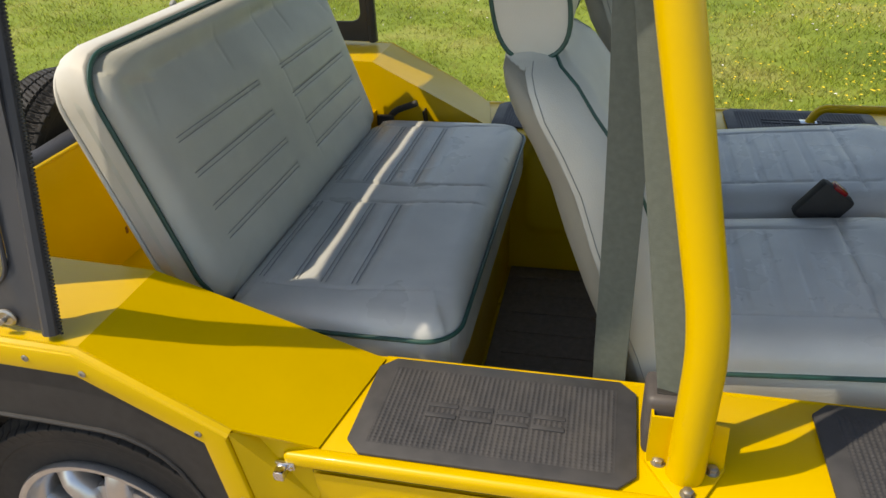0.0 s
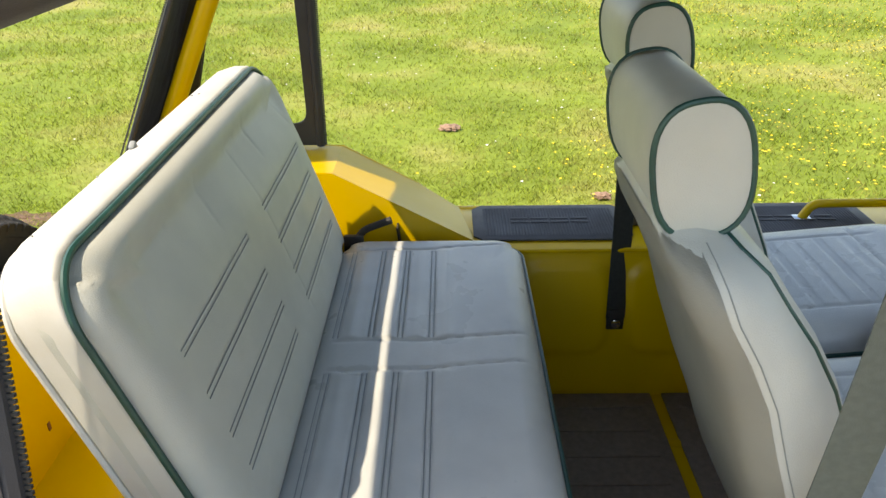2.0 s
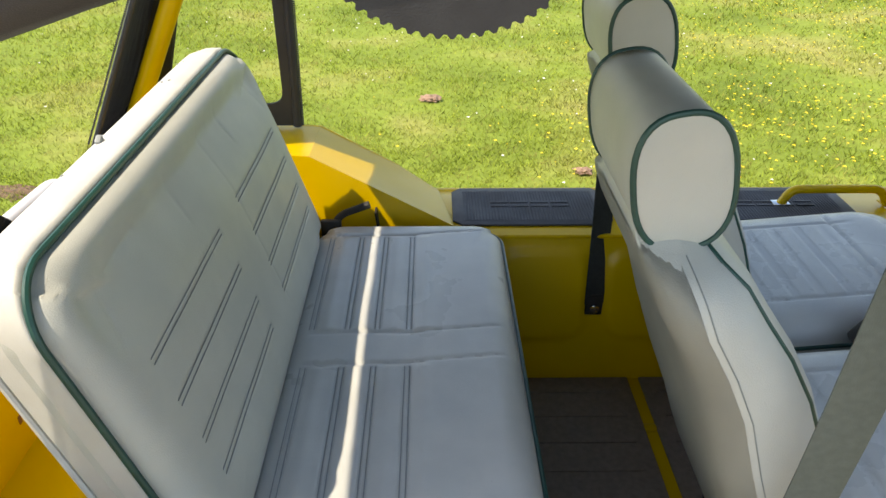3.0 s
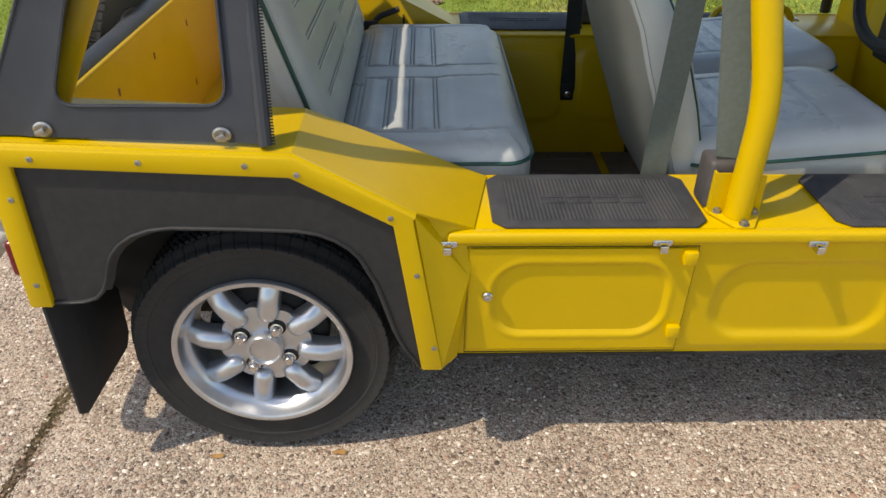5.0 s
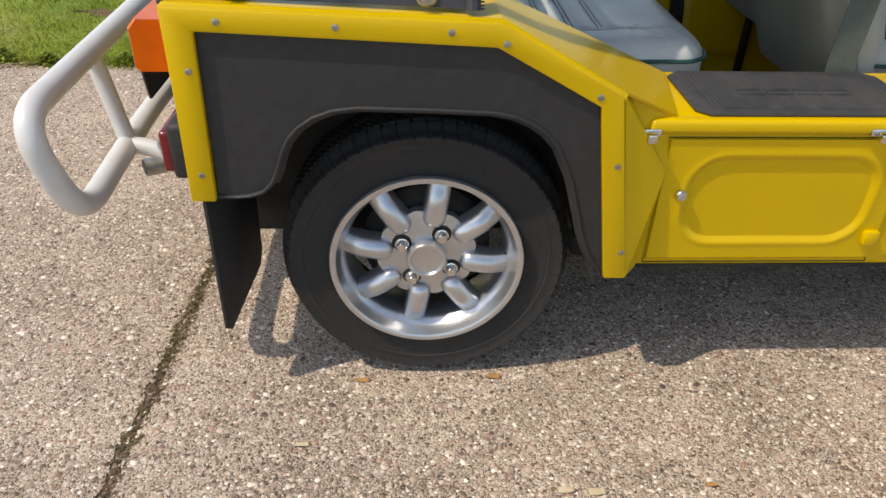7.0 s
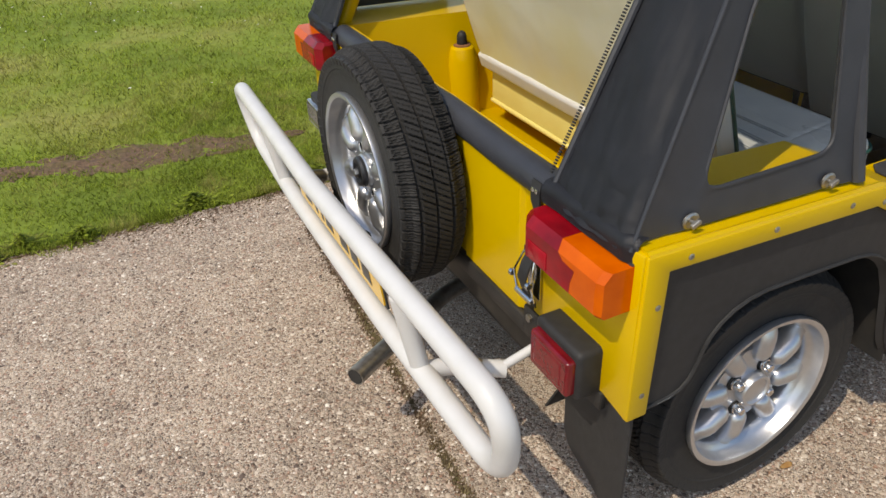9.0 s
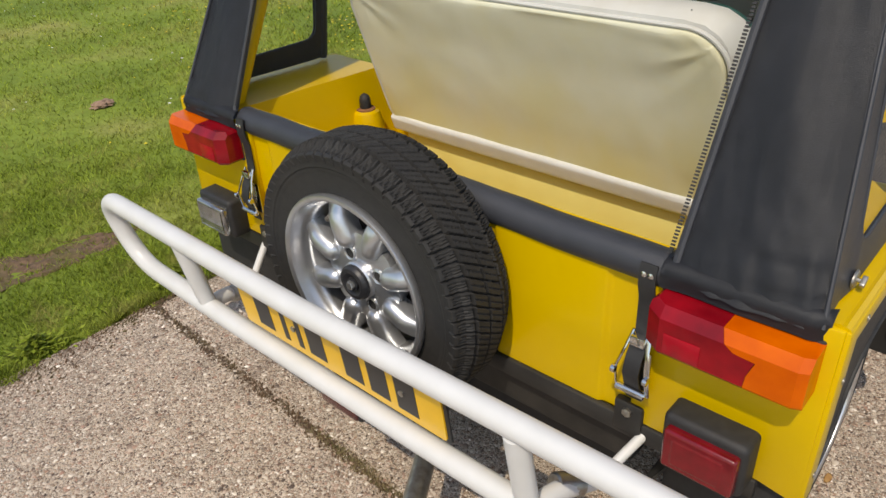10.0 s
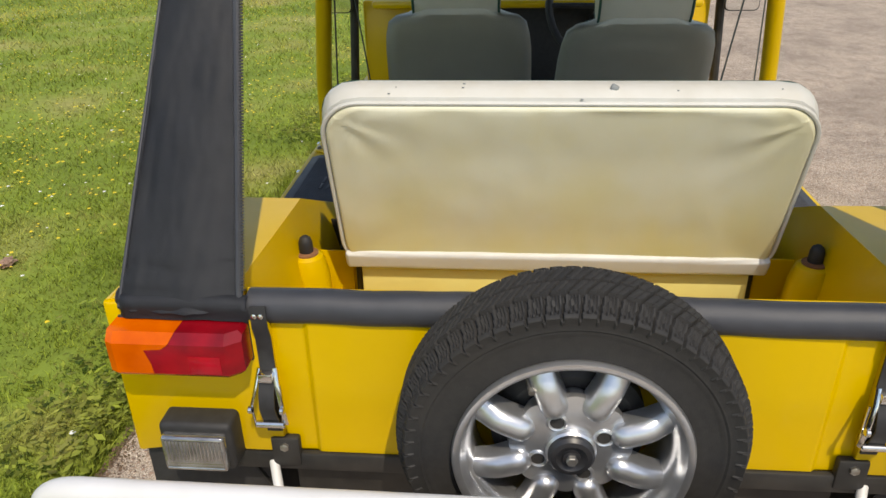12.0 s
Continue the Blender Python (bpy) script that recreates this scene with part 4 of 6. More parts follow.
def wheel(parent, m, spare=False, fine=True):
    """A wheel whose axle is local z of m, outer lip at its origin."""
    bm = lathe([(0, -0.060), (0.100, -0.062), (0.115, -0.075), (0.115, -0.110), (0, -0.110)], m, 32)
    if spare:
        w = parent
        part("backing_disc", bm, BLACK_METAL, w)
    else:
        w = part("wheel", bm, UNDERSIDE, parent, "silver eight-spoke alloy wheel with a road tyre")
    part("tyre", tyre_mesh(m, w=0.142 if spare else 0.165, fine=fine, worn=1.0 if spare else 0.35), RUBBER, w, "black rubber road tyre", angle=28)
    turn = math.pi / 4 * 0.55 if spare else -0.16
    r = part("rim", rim_mesh(m), ALLOY, w, "silver eight-spoke alloy rim", angle=40)
    part("hub_plate", hub_mesh(m, turn + math.pi / 8), ALLOY, r, angle=30)
    for k in range(8):
        part("spoke", spoke_mesh(m, math.pi / 4 * k + turn), ALLOY, r, angle=70)
    if not spare:
        part("hub_cap", lathe([(0.036, -0.030), (0.036, -0.014), (0.033, -0.009), (0.029, -0.0085), (0.027, -0.011), (0.0265, -0.0135), (0, -0.0125)], m, 36), ALLOY, w)
    for k in range(4):
        a = math.pi / 4 + math.pi / 2 * k + (0.35 if spare else 0.25)
        c = m @ Matrix.Translation((0.050 * math.cos(a), 0.050 * math.sin(a), -0.030))
        if spare:
            part("nut_seat", lathe([(0.0155, -0.001), (0.015, 0.003), (0.0125, 0.0042), (0.0105, 0.003), (0.0095, -0.001)], c, 20), ALLOY, w)
            # flat dark disc for the shade inside the hole
            part("nut_hole_shade", lathe([(0.0105, 0.0016), (0, 0.0012)], c, 16), UNDERSIDE, w)
        else:
            # dark disc round the nut, coloured for its recess's shade
            part("nut_recess_shade", lathe([(0.0175, 0.0003), (0.0165, 0.0022), (0.0, 0.0022)], c, 20), UNDERSIDE, w)
            part("wheel_nut", lathe([(0.0125, 0.002), (0.0125, 0.007), (0.0100, 0.008), (0.0100, 0.016), (0.0075, 0.020), (0, 0.021)], c, 12), CHROME, w)
    a = 2.2 if not spare else 1.05
    p = m @ Vector((0.128 * math.cos(a), 0.128 * math.sin(a), -0.050))
    q = m @ Vector((0.118 * math.cos(a), 0.118 * math.sin(a), -0.018))
    part("valve", cyl(p, q, 0.0045, 10), STEEL, w)
    if spare:
        knob = [(0.033, -0.024), (0.033, -0.012), (0.029, -0.007), (0.022, -0.006), (0.017, -0.010), (0.0125, -0.011), (0.0125, -0.006), (0, -0.006)]
        part("clamp_knob", lathe(knob, m, 32), INK, w, "black clamp with a steel bolt")
        part("clamp_ring", lathe([(0.036, -0.028), (0.036, -0.021), (0.033, -0.018), (0.028, -0.018)], m, 32), ALLOY, w)
        part("clamp_bolt", lathe([(0.0085, -0.008), (0.0085, -0.001), (0.007, 0.001), (0, 0.001)], m, 6), STEEL, w)


def flank_wheel(x, s):
    m = Matrix.Translation((x, s * 0.674, 0.254)) @ Matrix.Rotation(radians(90 if s < 0 else -90), 4, "X")
    wheel(CAR, m, fine=(x < 1 and s < 0))


for x in (0.0, 2.06):
    for side in (-1, 1):
        flank_wheel(x, side)

SPARE = thing("spare_wheel", (-0.44, 0, 0.295), "silver alloy spare wheel with black treaded tyre on the tail", "spare wheel")
m_spare = Matrix.Translation((-0.512, 0, 0.552)) @ Matrix(((0, 0, -1, 0), (1, 0, 0, 0), (0, 1, 0, 0), (0, 0, 0, 1)))
wheel(SPARE, m_spare, spare=True)


def ribbon(points, width, thick, across, bm=None):
    """A flat strap along a polyline."""
    own = bmesh.new()
    rows = []
    pts = [Vector(p) for p in points]
    for i, p in enumerate(pts):
        d = (pts[min(i + 1, len(pts) - 1)] - pts[max(i - 1, 0)]).normalized()
        a = (Vector(across) - d * d.dot(Vector(across))).normalized()
        nn = d.cross(a)
        rows.append([own.verts.new(p + a * sx * width / 2 + nn * sz * thick / 2) for sx, sz in ((-1, -1), (1, -1), (1, 1), (-1, 1))])
    for a, b in zip(rows, rows[1:]):
        for k in range(4):
            own.faces.new((a[k], a[(k + 1) % 4], b[(k + 1) % 4], b[k]))
    own.faces.new(rows[0])
    own.faces.new(rows[-1])
    return join(bm, own)


# ---------------------------------------------------------------- tail lamps, plate, straps, bumper
def tail_parts():
    for s in (-1, 1):
        base = part("tail_lamp", box(-0.368, -0.350, s * 0.490, s * 0.700, 0.601, 0.680, 0.004), BLACK_PLASTIC, CAR, "red and amber rear lamp")
        amber = [(0.700, 0.582), (0.700, 0.674), (0.592, 0.674), (0.600, 0.656), (0.612, 0.645), (0.640, 0.642), (0.632, 0.612), (0.630, 0.582)]
        red = [(0.6295, 0.582), (0.6315, 0.612), (0.639, 0.6415), (0.6115, 0.6445), (0.5995, 0.6555), (0.5915, 0.674), (0.498, 0.674), (0.491, 0.666), (0.491, 0.590), (0.498, 0.582)]
        for name, shape, mt in (("amber_lens", amber, AMBER_LENS), ("red_lens", red, RED_LENS)):
            own = prism([(s * y, 0.603 + (z - 0.582) * 0.80) for y, z in shape], 0.056, rear_plane(-0.362))
            for co, no in (((0, 0, 0.662), (0, 0, 1)), ((0, s * 0.514, 0), (0, 1, 0)), ((0, s * 0.688, 0), (0, 1, 0)), ((0, 0, 0.609), (0, 0, 1))):
                bmesh.ops.bisect_plane(own, geom=own.verts[:] + own.edges[:] + own.faces[:], plane_co=co, plane_no=no)
            for v in own.verts:
                if v.co.x < -0.40:
                    y, z = abs(v.co.y), v.co.z
                    v.co.x += 0.013 * ss(0.662, 0.678, z) + 0.016 * ss(0.514, 0.490, y) + 0.006 * ss(0.688, 0.702, y) + 0.005 * ss(0.609, 0.602, z)
            part(name, own, mt, base, angle=12)
        part("brake_window", prism([(s * y, z) for y, z in ((0.522, 0.611), (0.522, 0.642), (0.572, 0.642), (0.572, 0.611))], 0.0012, rear_plane(-0.4178), bevel=0.0005), BRIGHT_RED, base)
        hs = part("fog_lamp" if s < 0 else "reversing_lamp", box(-0.408, -0.352, s * 0.532, s * 0.654, 0.406, 0.501, 0.010, 3), BLACK_PLASTIC, CAR,
                  "rectangular red fog lamp in a black housing" if s < 0 else "rectangular clear reversing lamp in a black housing")
        lens = box(-0.423, -0.402, s * 0.541, s * 0.646, 0.416, 0.486, 0.006, 3)
        part("lens", lens, FOG_RED if s < 0 else CLEAR_LENS, hs)

        def ribs(y, z):
            if s < 0:
                d = rr_dist(y, z, -0.592, 0.451, 0.036, 0.022, 0.003)
                return 0.0012 * ss(0.002, -0.002, d)
            return 0.0016 * abs(math.sin(y * 520)) * (1 if z > 0.440 else 0) + 0.0012 * abs(math.sin(z * 620)) * (1 if z <= 0.440 else 0)

        y0, y1 = sorted((s * 0.546, s * 0.641))
        part("lens_face", relief_sheet(y0, y1, 0.422, 0.480, 110, 50, ribs, rear_plane(-0.4232)), FOG_RED if s < 0 else CLEAR_LENS, hs, angle=60)
        # mud flap
        out = [(0.0, 0.40), (0.0, 0.150), (0.018, 0.134), (0.185, 0.158), (0.203, 0.185), (0.21, 0.40)]
        fm = Matrix.Translation((-0.344, s * 0.716, 0)) @ Matrix(((0.14, 0, -1, 0), (-s, 0, 0, 0), (0, 1, 0, 0), (0, 0, 0, 1)))
        part("mud_flap", prism(out, 0.006, fm, bevel=0.0015), BLACK_PLASTIC, CAR, "black rubber mud flap")
        # lashing strap with its ratchet buckle
        web = [(-0.3700, 0.7045), (-0.3735, 0.690), (-0.3730, 0.668), (-0.3660, 0.645), (-0.366, 0.590), (-0.388, 0.556), (-0.396, 0.530), (-0.388, 0.505), (-0.378, 0.488), (-0.374, 0.468)]
        st = part("strap", ribbon([(x, s * 0.4705, z) for x, z in web], 0.025, 0.003, (0, 1, 0)), BLACK_PLASTIC, CAR, "black webbing strap with a steel ratchet buckle")
        rb = bmesh.new()
        for e in (-1, 1):
            own = tube([(-0.372, s * 0.4705 + e * 0.0125, 0.592), (-0.384, s * 0.4705 + e * 0.0165, 0.568), (-0.396, s * 0.4705 + e * 0.0245, 0.534), (-0.388, s * 0.4705 + e * 0.0255, 0.494)], 0.0042, 8, flat=0.5)
            rb = join(rb, own)
            rb = cyl((-0.399, s * 0.4705 + e * 0.022, 0.530), (-0.399, s * 0.4705 + e * 0.029, 0.530), 0.0065, 12, 0.001, bm=rb)
        rb = box(-0.386, -0.370, s * 0.459, s * 0.482, 0.572, 0.588, 0.002, bm=rb)
        rb = cyl((-0.390, s * 0.446, 0.494), (-0.390, s * 0.495, 0.494), 0.0062, 12, 0.002, bm=rb)
        rb = box(-0.372, -0.368, s * 0.452, s * 0.489, 0.486, 0.556, 0.001, bm=rb)
        part("ratchet_buckle", rb, CHROME, st, "bright steel ratchet buckle")
        for yy in (0.466, 0.476):
            m = Matrix.Translation((-0.3752, s * yy, 0.690)) @ Matrix.Rotation(radians(-90), 4, "Y")
            part("stud", lathe([(0.0045, 0), (0.0045, 0.002), (0.002, 0.003), (0, 0.0025)], m, 12), CHROME, st)
    tilt = Matrix.Translation((-0.566, 0, 0.452)) @ Matrix.Rotation(radians(-6), 4, "Y") @ rear_plane(0)
    pl = part("plate_backing", prism(round_rect(0.268, 0.062, 0.006, 3), 0.004, tilt), BLACK_PLASTIC, CAR, smooth=False)
    part("number_plate", prism(round_rect(0.261, 0.056, 0.006, 3), 0.003, tilt @ Matrix.Translation((0, 0, 0.004))), PLATE, pl, "yellow number plate", smooth=False)
    face = tilt @ Matrix.Translation((0, 0, 0.0071))
    for y in (-0.190, -0.128, -0.087, -0.040, 0.055, 0.118, 0.182):
        w = 0.007 if y in (-0.128, -0.087) else 0.023
        m = face @ Matrix.Translation((-y, -0.002, 0))
        part("bar", prism([(-w, -0.038), (w, -0.038), (w, 0.038), (-w, 0.038)], 0.0006, m), INK, pl, smooth=False)
    for y in (-0.173, 0.10):
        part("plate_screw", cyl(face @ Vector((y, 0, 0)), face @ Vector((y, 0, 0.003)), 0.006, 12), STEEL, pl)
    part("plate_bracket", box(-0.56, -0.34, -0.02, 0.02, 0.388, 0.40), BLACK_METAL, CAR)
    bx = part("under_lamp", box(-0.578, -0.532, -0.066, 0.045, 0.318, 0.358, 0.008), BLACK_PLASTIC, CAR, "dark lamp box hung below the plate")
    part("lens", box(-0.582, -0.572, -0.058, 0.038, 0.323, 0.351, 0.004), DARK_RED, bx)
    # exhaust
    ex = part("exhaust", tube([(0.1, 0.02, 0.20), (-0.32, -0.025, 0.20), (-0.628, -0.208, 0.204)], 0.0205, 18, bend=0.08), STEEL, CAR, "plain steel exhaust tail pipe")
    # dark disc on the closed end, standing for the pipe's shaded inside
    part("pipe_bore_shade", cyl((-0.6292, -0.2088, 0.204), (-0.626, -0.2067, 0.204), 0.0175, 18), UNDERSIDE, ex)


tail_parts()


def bumper():
    T = thing("bumper", (-0.55, 0, 0.33), "white-painted tubular rear bumper with looped ends", "bumper")
    r, xt, xb, zt, zb = 0.0205, -0.604, -0.571, 0.545, 0.3634

    def ring(s):
        return [(xt, 0, zt), (-0.582, s * 0.750 - 0.005, 0.534 - 0.007 * s), (-0.556, s * 0.704, 0.353), (xb, s * 0.30, zb), (xb, 0, zb)]

    one, two = (smooth_path(ring(s), 0.085, 10) for s in (1, -1))
    loop = [p - Vector((0, -0.017, 0)) for p in one + two[::-1][1:-1]]
    part("loop", tube(loop, r, 18, closed=True, up=(1, 0, 0)), WHITE_PAINT, T, "white painted steel tube")
    for s in (-1, 1):
        part("strut", tube([(-0.594, s * 0.414, zt - 0.016), (-0.567, s * 0.414, zb + 0.006)], 0.0185, 14, flat=0.85), WHITE_PAINT, T)
        part("mounting_arm", tube([(-0.564, s * 0.420, zb - 0.002), (-0.515, s * 0.428, 0.357), (-0.470, s * 0.437, 0.340), (-0.420, s * 0.462, 0.334)], 0.0165, 14, bend=0.03), WHITE_PAINT, T)
        part("stay", tube([(-0.430, s * 0.457, 0.336), (-0.352, s * 0.490, 0.396)], 0.0085, 12), WHITE_PAINT, T)
        part("sleeve", cyl((-0.505, s * 0.418, 0.357), (-0.462, s * 0.4415, 0.338), 0.0195, 16, 0.003), STEEL, T, "bright clamp sleeve")


bumper()


# ---------------------------------------------------------------- seats
def groove(d, wide=0.0024, deep=0.0020):
    return -deep * math.exp(-(d / wide) ** 2)


def rear_bench():
    T = thing("rear_bench_seat", (0.2, 0, 0.457), "grey vinyl rear bench with green piping and worn cream back", "car seat")
    # cushion
    lines_x = (0.158, 0.219, 0.270, 0.324)

    def relief(x, y):
        wx = x + 0.3195
        h = 0.006 * math.cos(min(1, abs(y) / 0.44) * 1.4)
        for y0, y1 in ((-0.350, -0.066), (0.036, 0.362)):
            if y0 <= y <= y1:
                for lx in lines_x:
                    h += groove(wx - lx) + groove(wx - lx - 0.008)
                    h += 0.002 * math.exp(-((wx - lx - 0.03) / 0.012) ** 2)
        for ly in (-0.364, -0.056, 0.026, 0.374):
            k = ss(0.15, 0.17, wx) * (1 if wx < 0.36 else 0.8)
            h += k * groove(y - ly - (0.02 * (wx - 0.33) / 0.15 if wx > 0.33 else 0), 0.0030, 0.0035)
        h += 0.0025 * noise.noise((wx * 9, y * 9, 0.3)) + 0.002 * ss(0.33, 0.36, wx)
        return h

    m = Matrix.Translation((0.3195, 0, 0.459))
    part("cushion", pad(0.198, 0.442, 0.107, 0.060, 0.034, m, relief, 130, 190), SEAT_SKY, T, "grey vinyl cushion tinted for sky light, with stitched pleats", angle=50)
    part("cushion_border", pad(0.1995, 0.4435, 0.076, 0.060, 0.010, m, None, 8, 12), SEAT, T)
    loop = [(0.3195 + x, y, 0.5365) for x, y in round_rect(0.2005, 0.4445, 0.060, 8)]
    part("cushion_piping", tube(loop, 0.0038, 8, closed=True), PIPING, T, "dark green piping")
    for y0, y1 in ((-0.350, -0.066), (0.036, 0.362)):
        for lx in lines_x:
            for e in (0.0, 0.008):
                pts = []
                for y in np.linspace(y0, y1, 14):
                    pts.append((lx + e, y, 0.566 + 0.5 * (relief(lx - 0.3255, y) + relief(lx - 0.3055, y)) - 0.0004))
                part("stitch_line", tube(pts, 0.0008, 5), STITCH, T)
    # backrest
    n_, u_ = Vector((0.951, 0, 0.309)), Vector((-0.309, 0, 0.951))
    thick = 0.086
    o = Vector((0.058, 0, 0.754)) - n_ * thick
    m = Matrix(((0, u_.x, n_.x, o.x), (1, 0, 0, 0), (0, u_.z, n_.z, o.z), (0, 0, 0, 1)))

    back_lines = (0.0555, -0.0065, -0.0665, -0.1205)

    def back(x, y):
        h = 0.004 * math.cos(min(1, abs(x) / 0.43) * 1.3)
        for y0, y1 in ((-0.350, -0.055), (0.050, 0.352)):
            if y0 <= x <= y1:
                for k, ly in enumerate(back_lines):
                    h += groove(y - ly) + groove(y - ly - 0.008)
        if -0.17 < y < 0.20:
            h += groove(x + 0.005 - 0.06, 0.002, 0.0015) * ss(-0.17, -0.1, y)
        h += groove(y - 0.170 - 0.02 * x, 0.004, 0.002) * (1 if abs(x - 0.08) < 0.025 or abs(x + 0.27) < 0.05 else 0)
        h -= 0.024 * ss(0.06, 0.215, y)
        for cx, cy, sl in ((-0.34, 0.155, 0.5), (-0.10, 0.165, 0.15), (0.16, 0.165, -0.1), (0.35, 0.15, -0.5)):
            h += groove(x - cx - sl * (y - cy), 0.004, 0.0018) * ss(0.075, 0.03, abs(y - cy))
        h += 0.002 * noise.noise((x * 8, y * 8, 2.3))
        return h

    part("squab", pad(0.431, 0.2205, 0.070, 0.066, 0.042, m @ Matrix.Translation((0, -0.0065, 0.037)), back, 190, 100), SEAT, T, "pale grey vinyl backrest with stitched pleats", angle=50)
    for y0, y1 in ((-0.350, -0.055), (0.050, 0.352)):
        for ly in back_lines:
            for e in (0.0, 0.008):
                pts = [m @ Vector((x, ly + e - 0.0065, 0.1066 + 0.5 * (back(x, ly - 0.006) + back(x, ly + 0.014)))) for x in np.linspace(y0, min(y1, 0.388), 16)]
                part("stitch_line", tube(pts, 0.0007, 5), STITCH, T)
    border = pad(0.4365, 0.2015, 0.076, 0.072, 0.006, Matrix.Translation((0, 0.021, 0)), None, 24, 16)
    for v in border.verts:
        # the top of the edging is crowned
        v.co.x *= 1 - 0.030 * (1 - max(0.0, v.co.z) / 0.076)
        v.co.z = 0.008 + 0.895 * v.co.z
        v.co.y += 0.011 * ss(0.10, 0.21, v.co.y) * math.sin(math.pi * min(1.0, max(0.0, v.co.z) / 0.076))
    bmesh.ops.transform(border, verts=border.verts, matrix=m)
    part("squab_border", border, WHITE_VINYL, T, "white vinyl edging")
    rr = [(x, y + 0.021) for x, y in round_rect(0.4300, 0.2045, 0.073, 10)]
    rf = [(x, y + 0.003) for x, y in round_rect(0.4355, 0.2120, 0.070, 10)]
    part("front_piping", tube([m @ Vector((x, y, 0.080)) for x, y in rf], 0.0042, 8, closed=True), PIPING, T, "green piping")
    part("rear_piping", tube([m @ Vector((x * 0.985, y * 0.975, 0.007)) for x, y in rr], 0.004, 8, closed=True), WHITE_VINYL, T)

    def sag(x, y):
        d = min(0.42 - abs(x), 0.196 - abs(y))
        crease = 0.0
        for cx in (-0.36, 0.36):
            r = math.hypot(x - cx * 1.08, y - 0.17)
            crease += 0.0035 * math.sin(math.atan2(y - 0.17, x - cx * 1.08) * 9 + r * 12) * math.exp(-r * 15) * min(1.0, r * 25)
        return -0.006 * ss(0.0, 0.12, d) + 0.003 * noise.noise((x * 5, y * 5, 7.1)) + 0.0012 * noise.noise((x * 22, y * 14, 1.1)) + crease

    flip = m @ Matrix.Translation((0, 0.018, 0.011)) @ Matrix.Rotation(math.pi, 4, "Y")
    part("back_panel", pad(0.418, 0.198, 0.012, 0.068, 0.008, flip, sag, 90, 50), CREAM, T, "stained cream vinyl back panel")
    band = flip @ Matrix.Translation((0, -0.170, 0.008))
    part("lower_band", pad(0.422, 0.023, 0.012, 0.012, 0.010, band, None, 40, 4), WHITE_VINYL, T)
    sk = Matrix.Translation((0.048, 0, 0.468))
    bm = box(-0.006, 0.006, -0.395, 0.395, 0.0, 0.085, 0.004)
    bmesh.ops.transform(bm, verts=bm.verts, matrix=sk)
    part("skirt", bm, YELLOWED, T, "yellowed vinyl skirt")
    part("skirt_hook", tube([(0.066, -0.043, 0.470), (0.060, -0.043, 0.492), (0.066, -0.043, 0.503), (0.074, -0.043, 0.494)], 0.004, 8, bend=0.006), RUST, T, "small rusty hook")
    part("skirt_lip", tube([(0.041, -0.392, 0.470), (0.041, 0.392, 0.470)], 0.006, 8), YELLOWED, T)
    for y in (-0.408, 0.408):
        part("hinge_strap", box(0.070, 0.090, y - 0.006, y + 0.006, 0.470, 0.545, 0.003), BLACK_METAL, T)
    # a torn tag and specks of dirt along the top
    t = m @ Vector((-0.080, 0.235, 0.034))
    part("tag", box(t.x - 0.005, t.x + 0.004, t.y - 0.007, t.y + 0.007, t.z - 0.005, t.z + 0.005, 0.003, m=Matrix.Rotation(0.5, 4, "X")), STITCH, T)
    rnd = random.Random(5)
    for k in range(7):
        d = rnd.uniform(0.008, 0.05)
        p = m @ Vector((rnd.uniform(-0.36, 0.36), 0.2228 + 0.011 * math.sin(math.pi * d / 0.076), d))
        w = rnd.uniform(0.0008, 0.002)
        part("scuff", box(p.x - w, p.x + w, p.y - w * 1.5, p.y + w, p.z - 0.0005, p.z + 0.0012, 0.0005), STITCH, T)


rear_bench()

# release lever beside the bench
LEVER = thing("seat_lever", (0.15, 0.45, 0.53), "black bent lever on a dark bracket beside the bench", "lever")
part("handle", tube([(0.146, 0.452, 0.535), (0.166, 0.456, 0.574), (0.232, 0.458, 0.598)], 0.0085, 10, bend=0.02), BLACK_PLASTIC, LEVER)
part("bracket", box(0.125, 0.170, 0.438, 0.452, 0.495, 0.568, 0.004), BLACK_METAL, LEVER)
part("pivot", cyl((0.152, 0.440, 0.542), (0.152, 0.462, 0.542), 0.011, 14, 0.002), BLACK_METAL, LEVER)


def loft(sections, n=40, bm=None, taper=0.0):
    """Rounded-rectangle rings, each (centre x, y, z, half depth, half width, corner), stacked into one skin."""
    own = bmesh.new()
    rings = []
    for cx, cy, z, d, w, r in sections:
        rr = round_rect(d, w, min(r, d * 0.98, w * 0.98), n // 4 - 1)
        rings.append([own.verts.new((cx + x, cy + y * (1 - taper * max(0.0, x / d)), z)) for x, y in rr])
    k = len(rings[0])
    for a, b in zip(rings, rings[1:]):
        for i in range(k):
            own.faces.new((a[i], a[(i + 1) % k], b[(i + 1) % k], b[i]))
    own.faces.new(rings[0][::-1])
    own.faces.new(rings[-1])
    return join(bm, own)


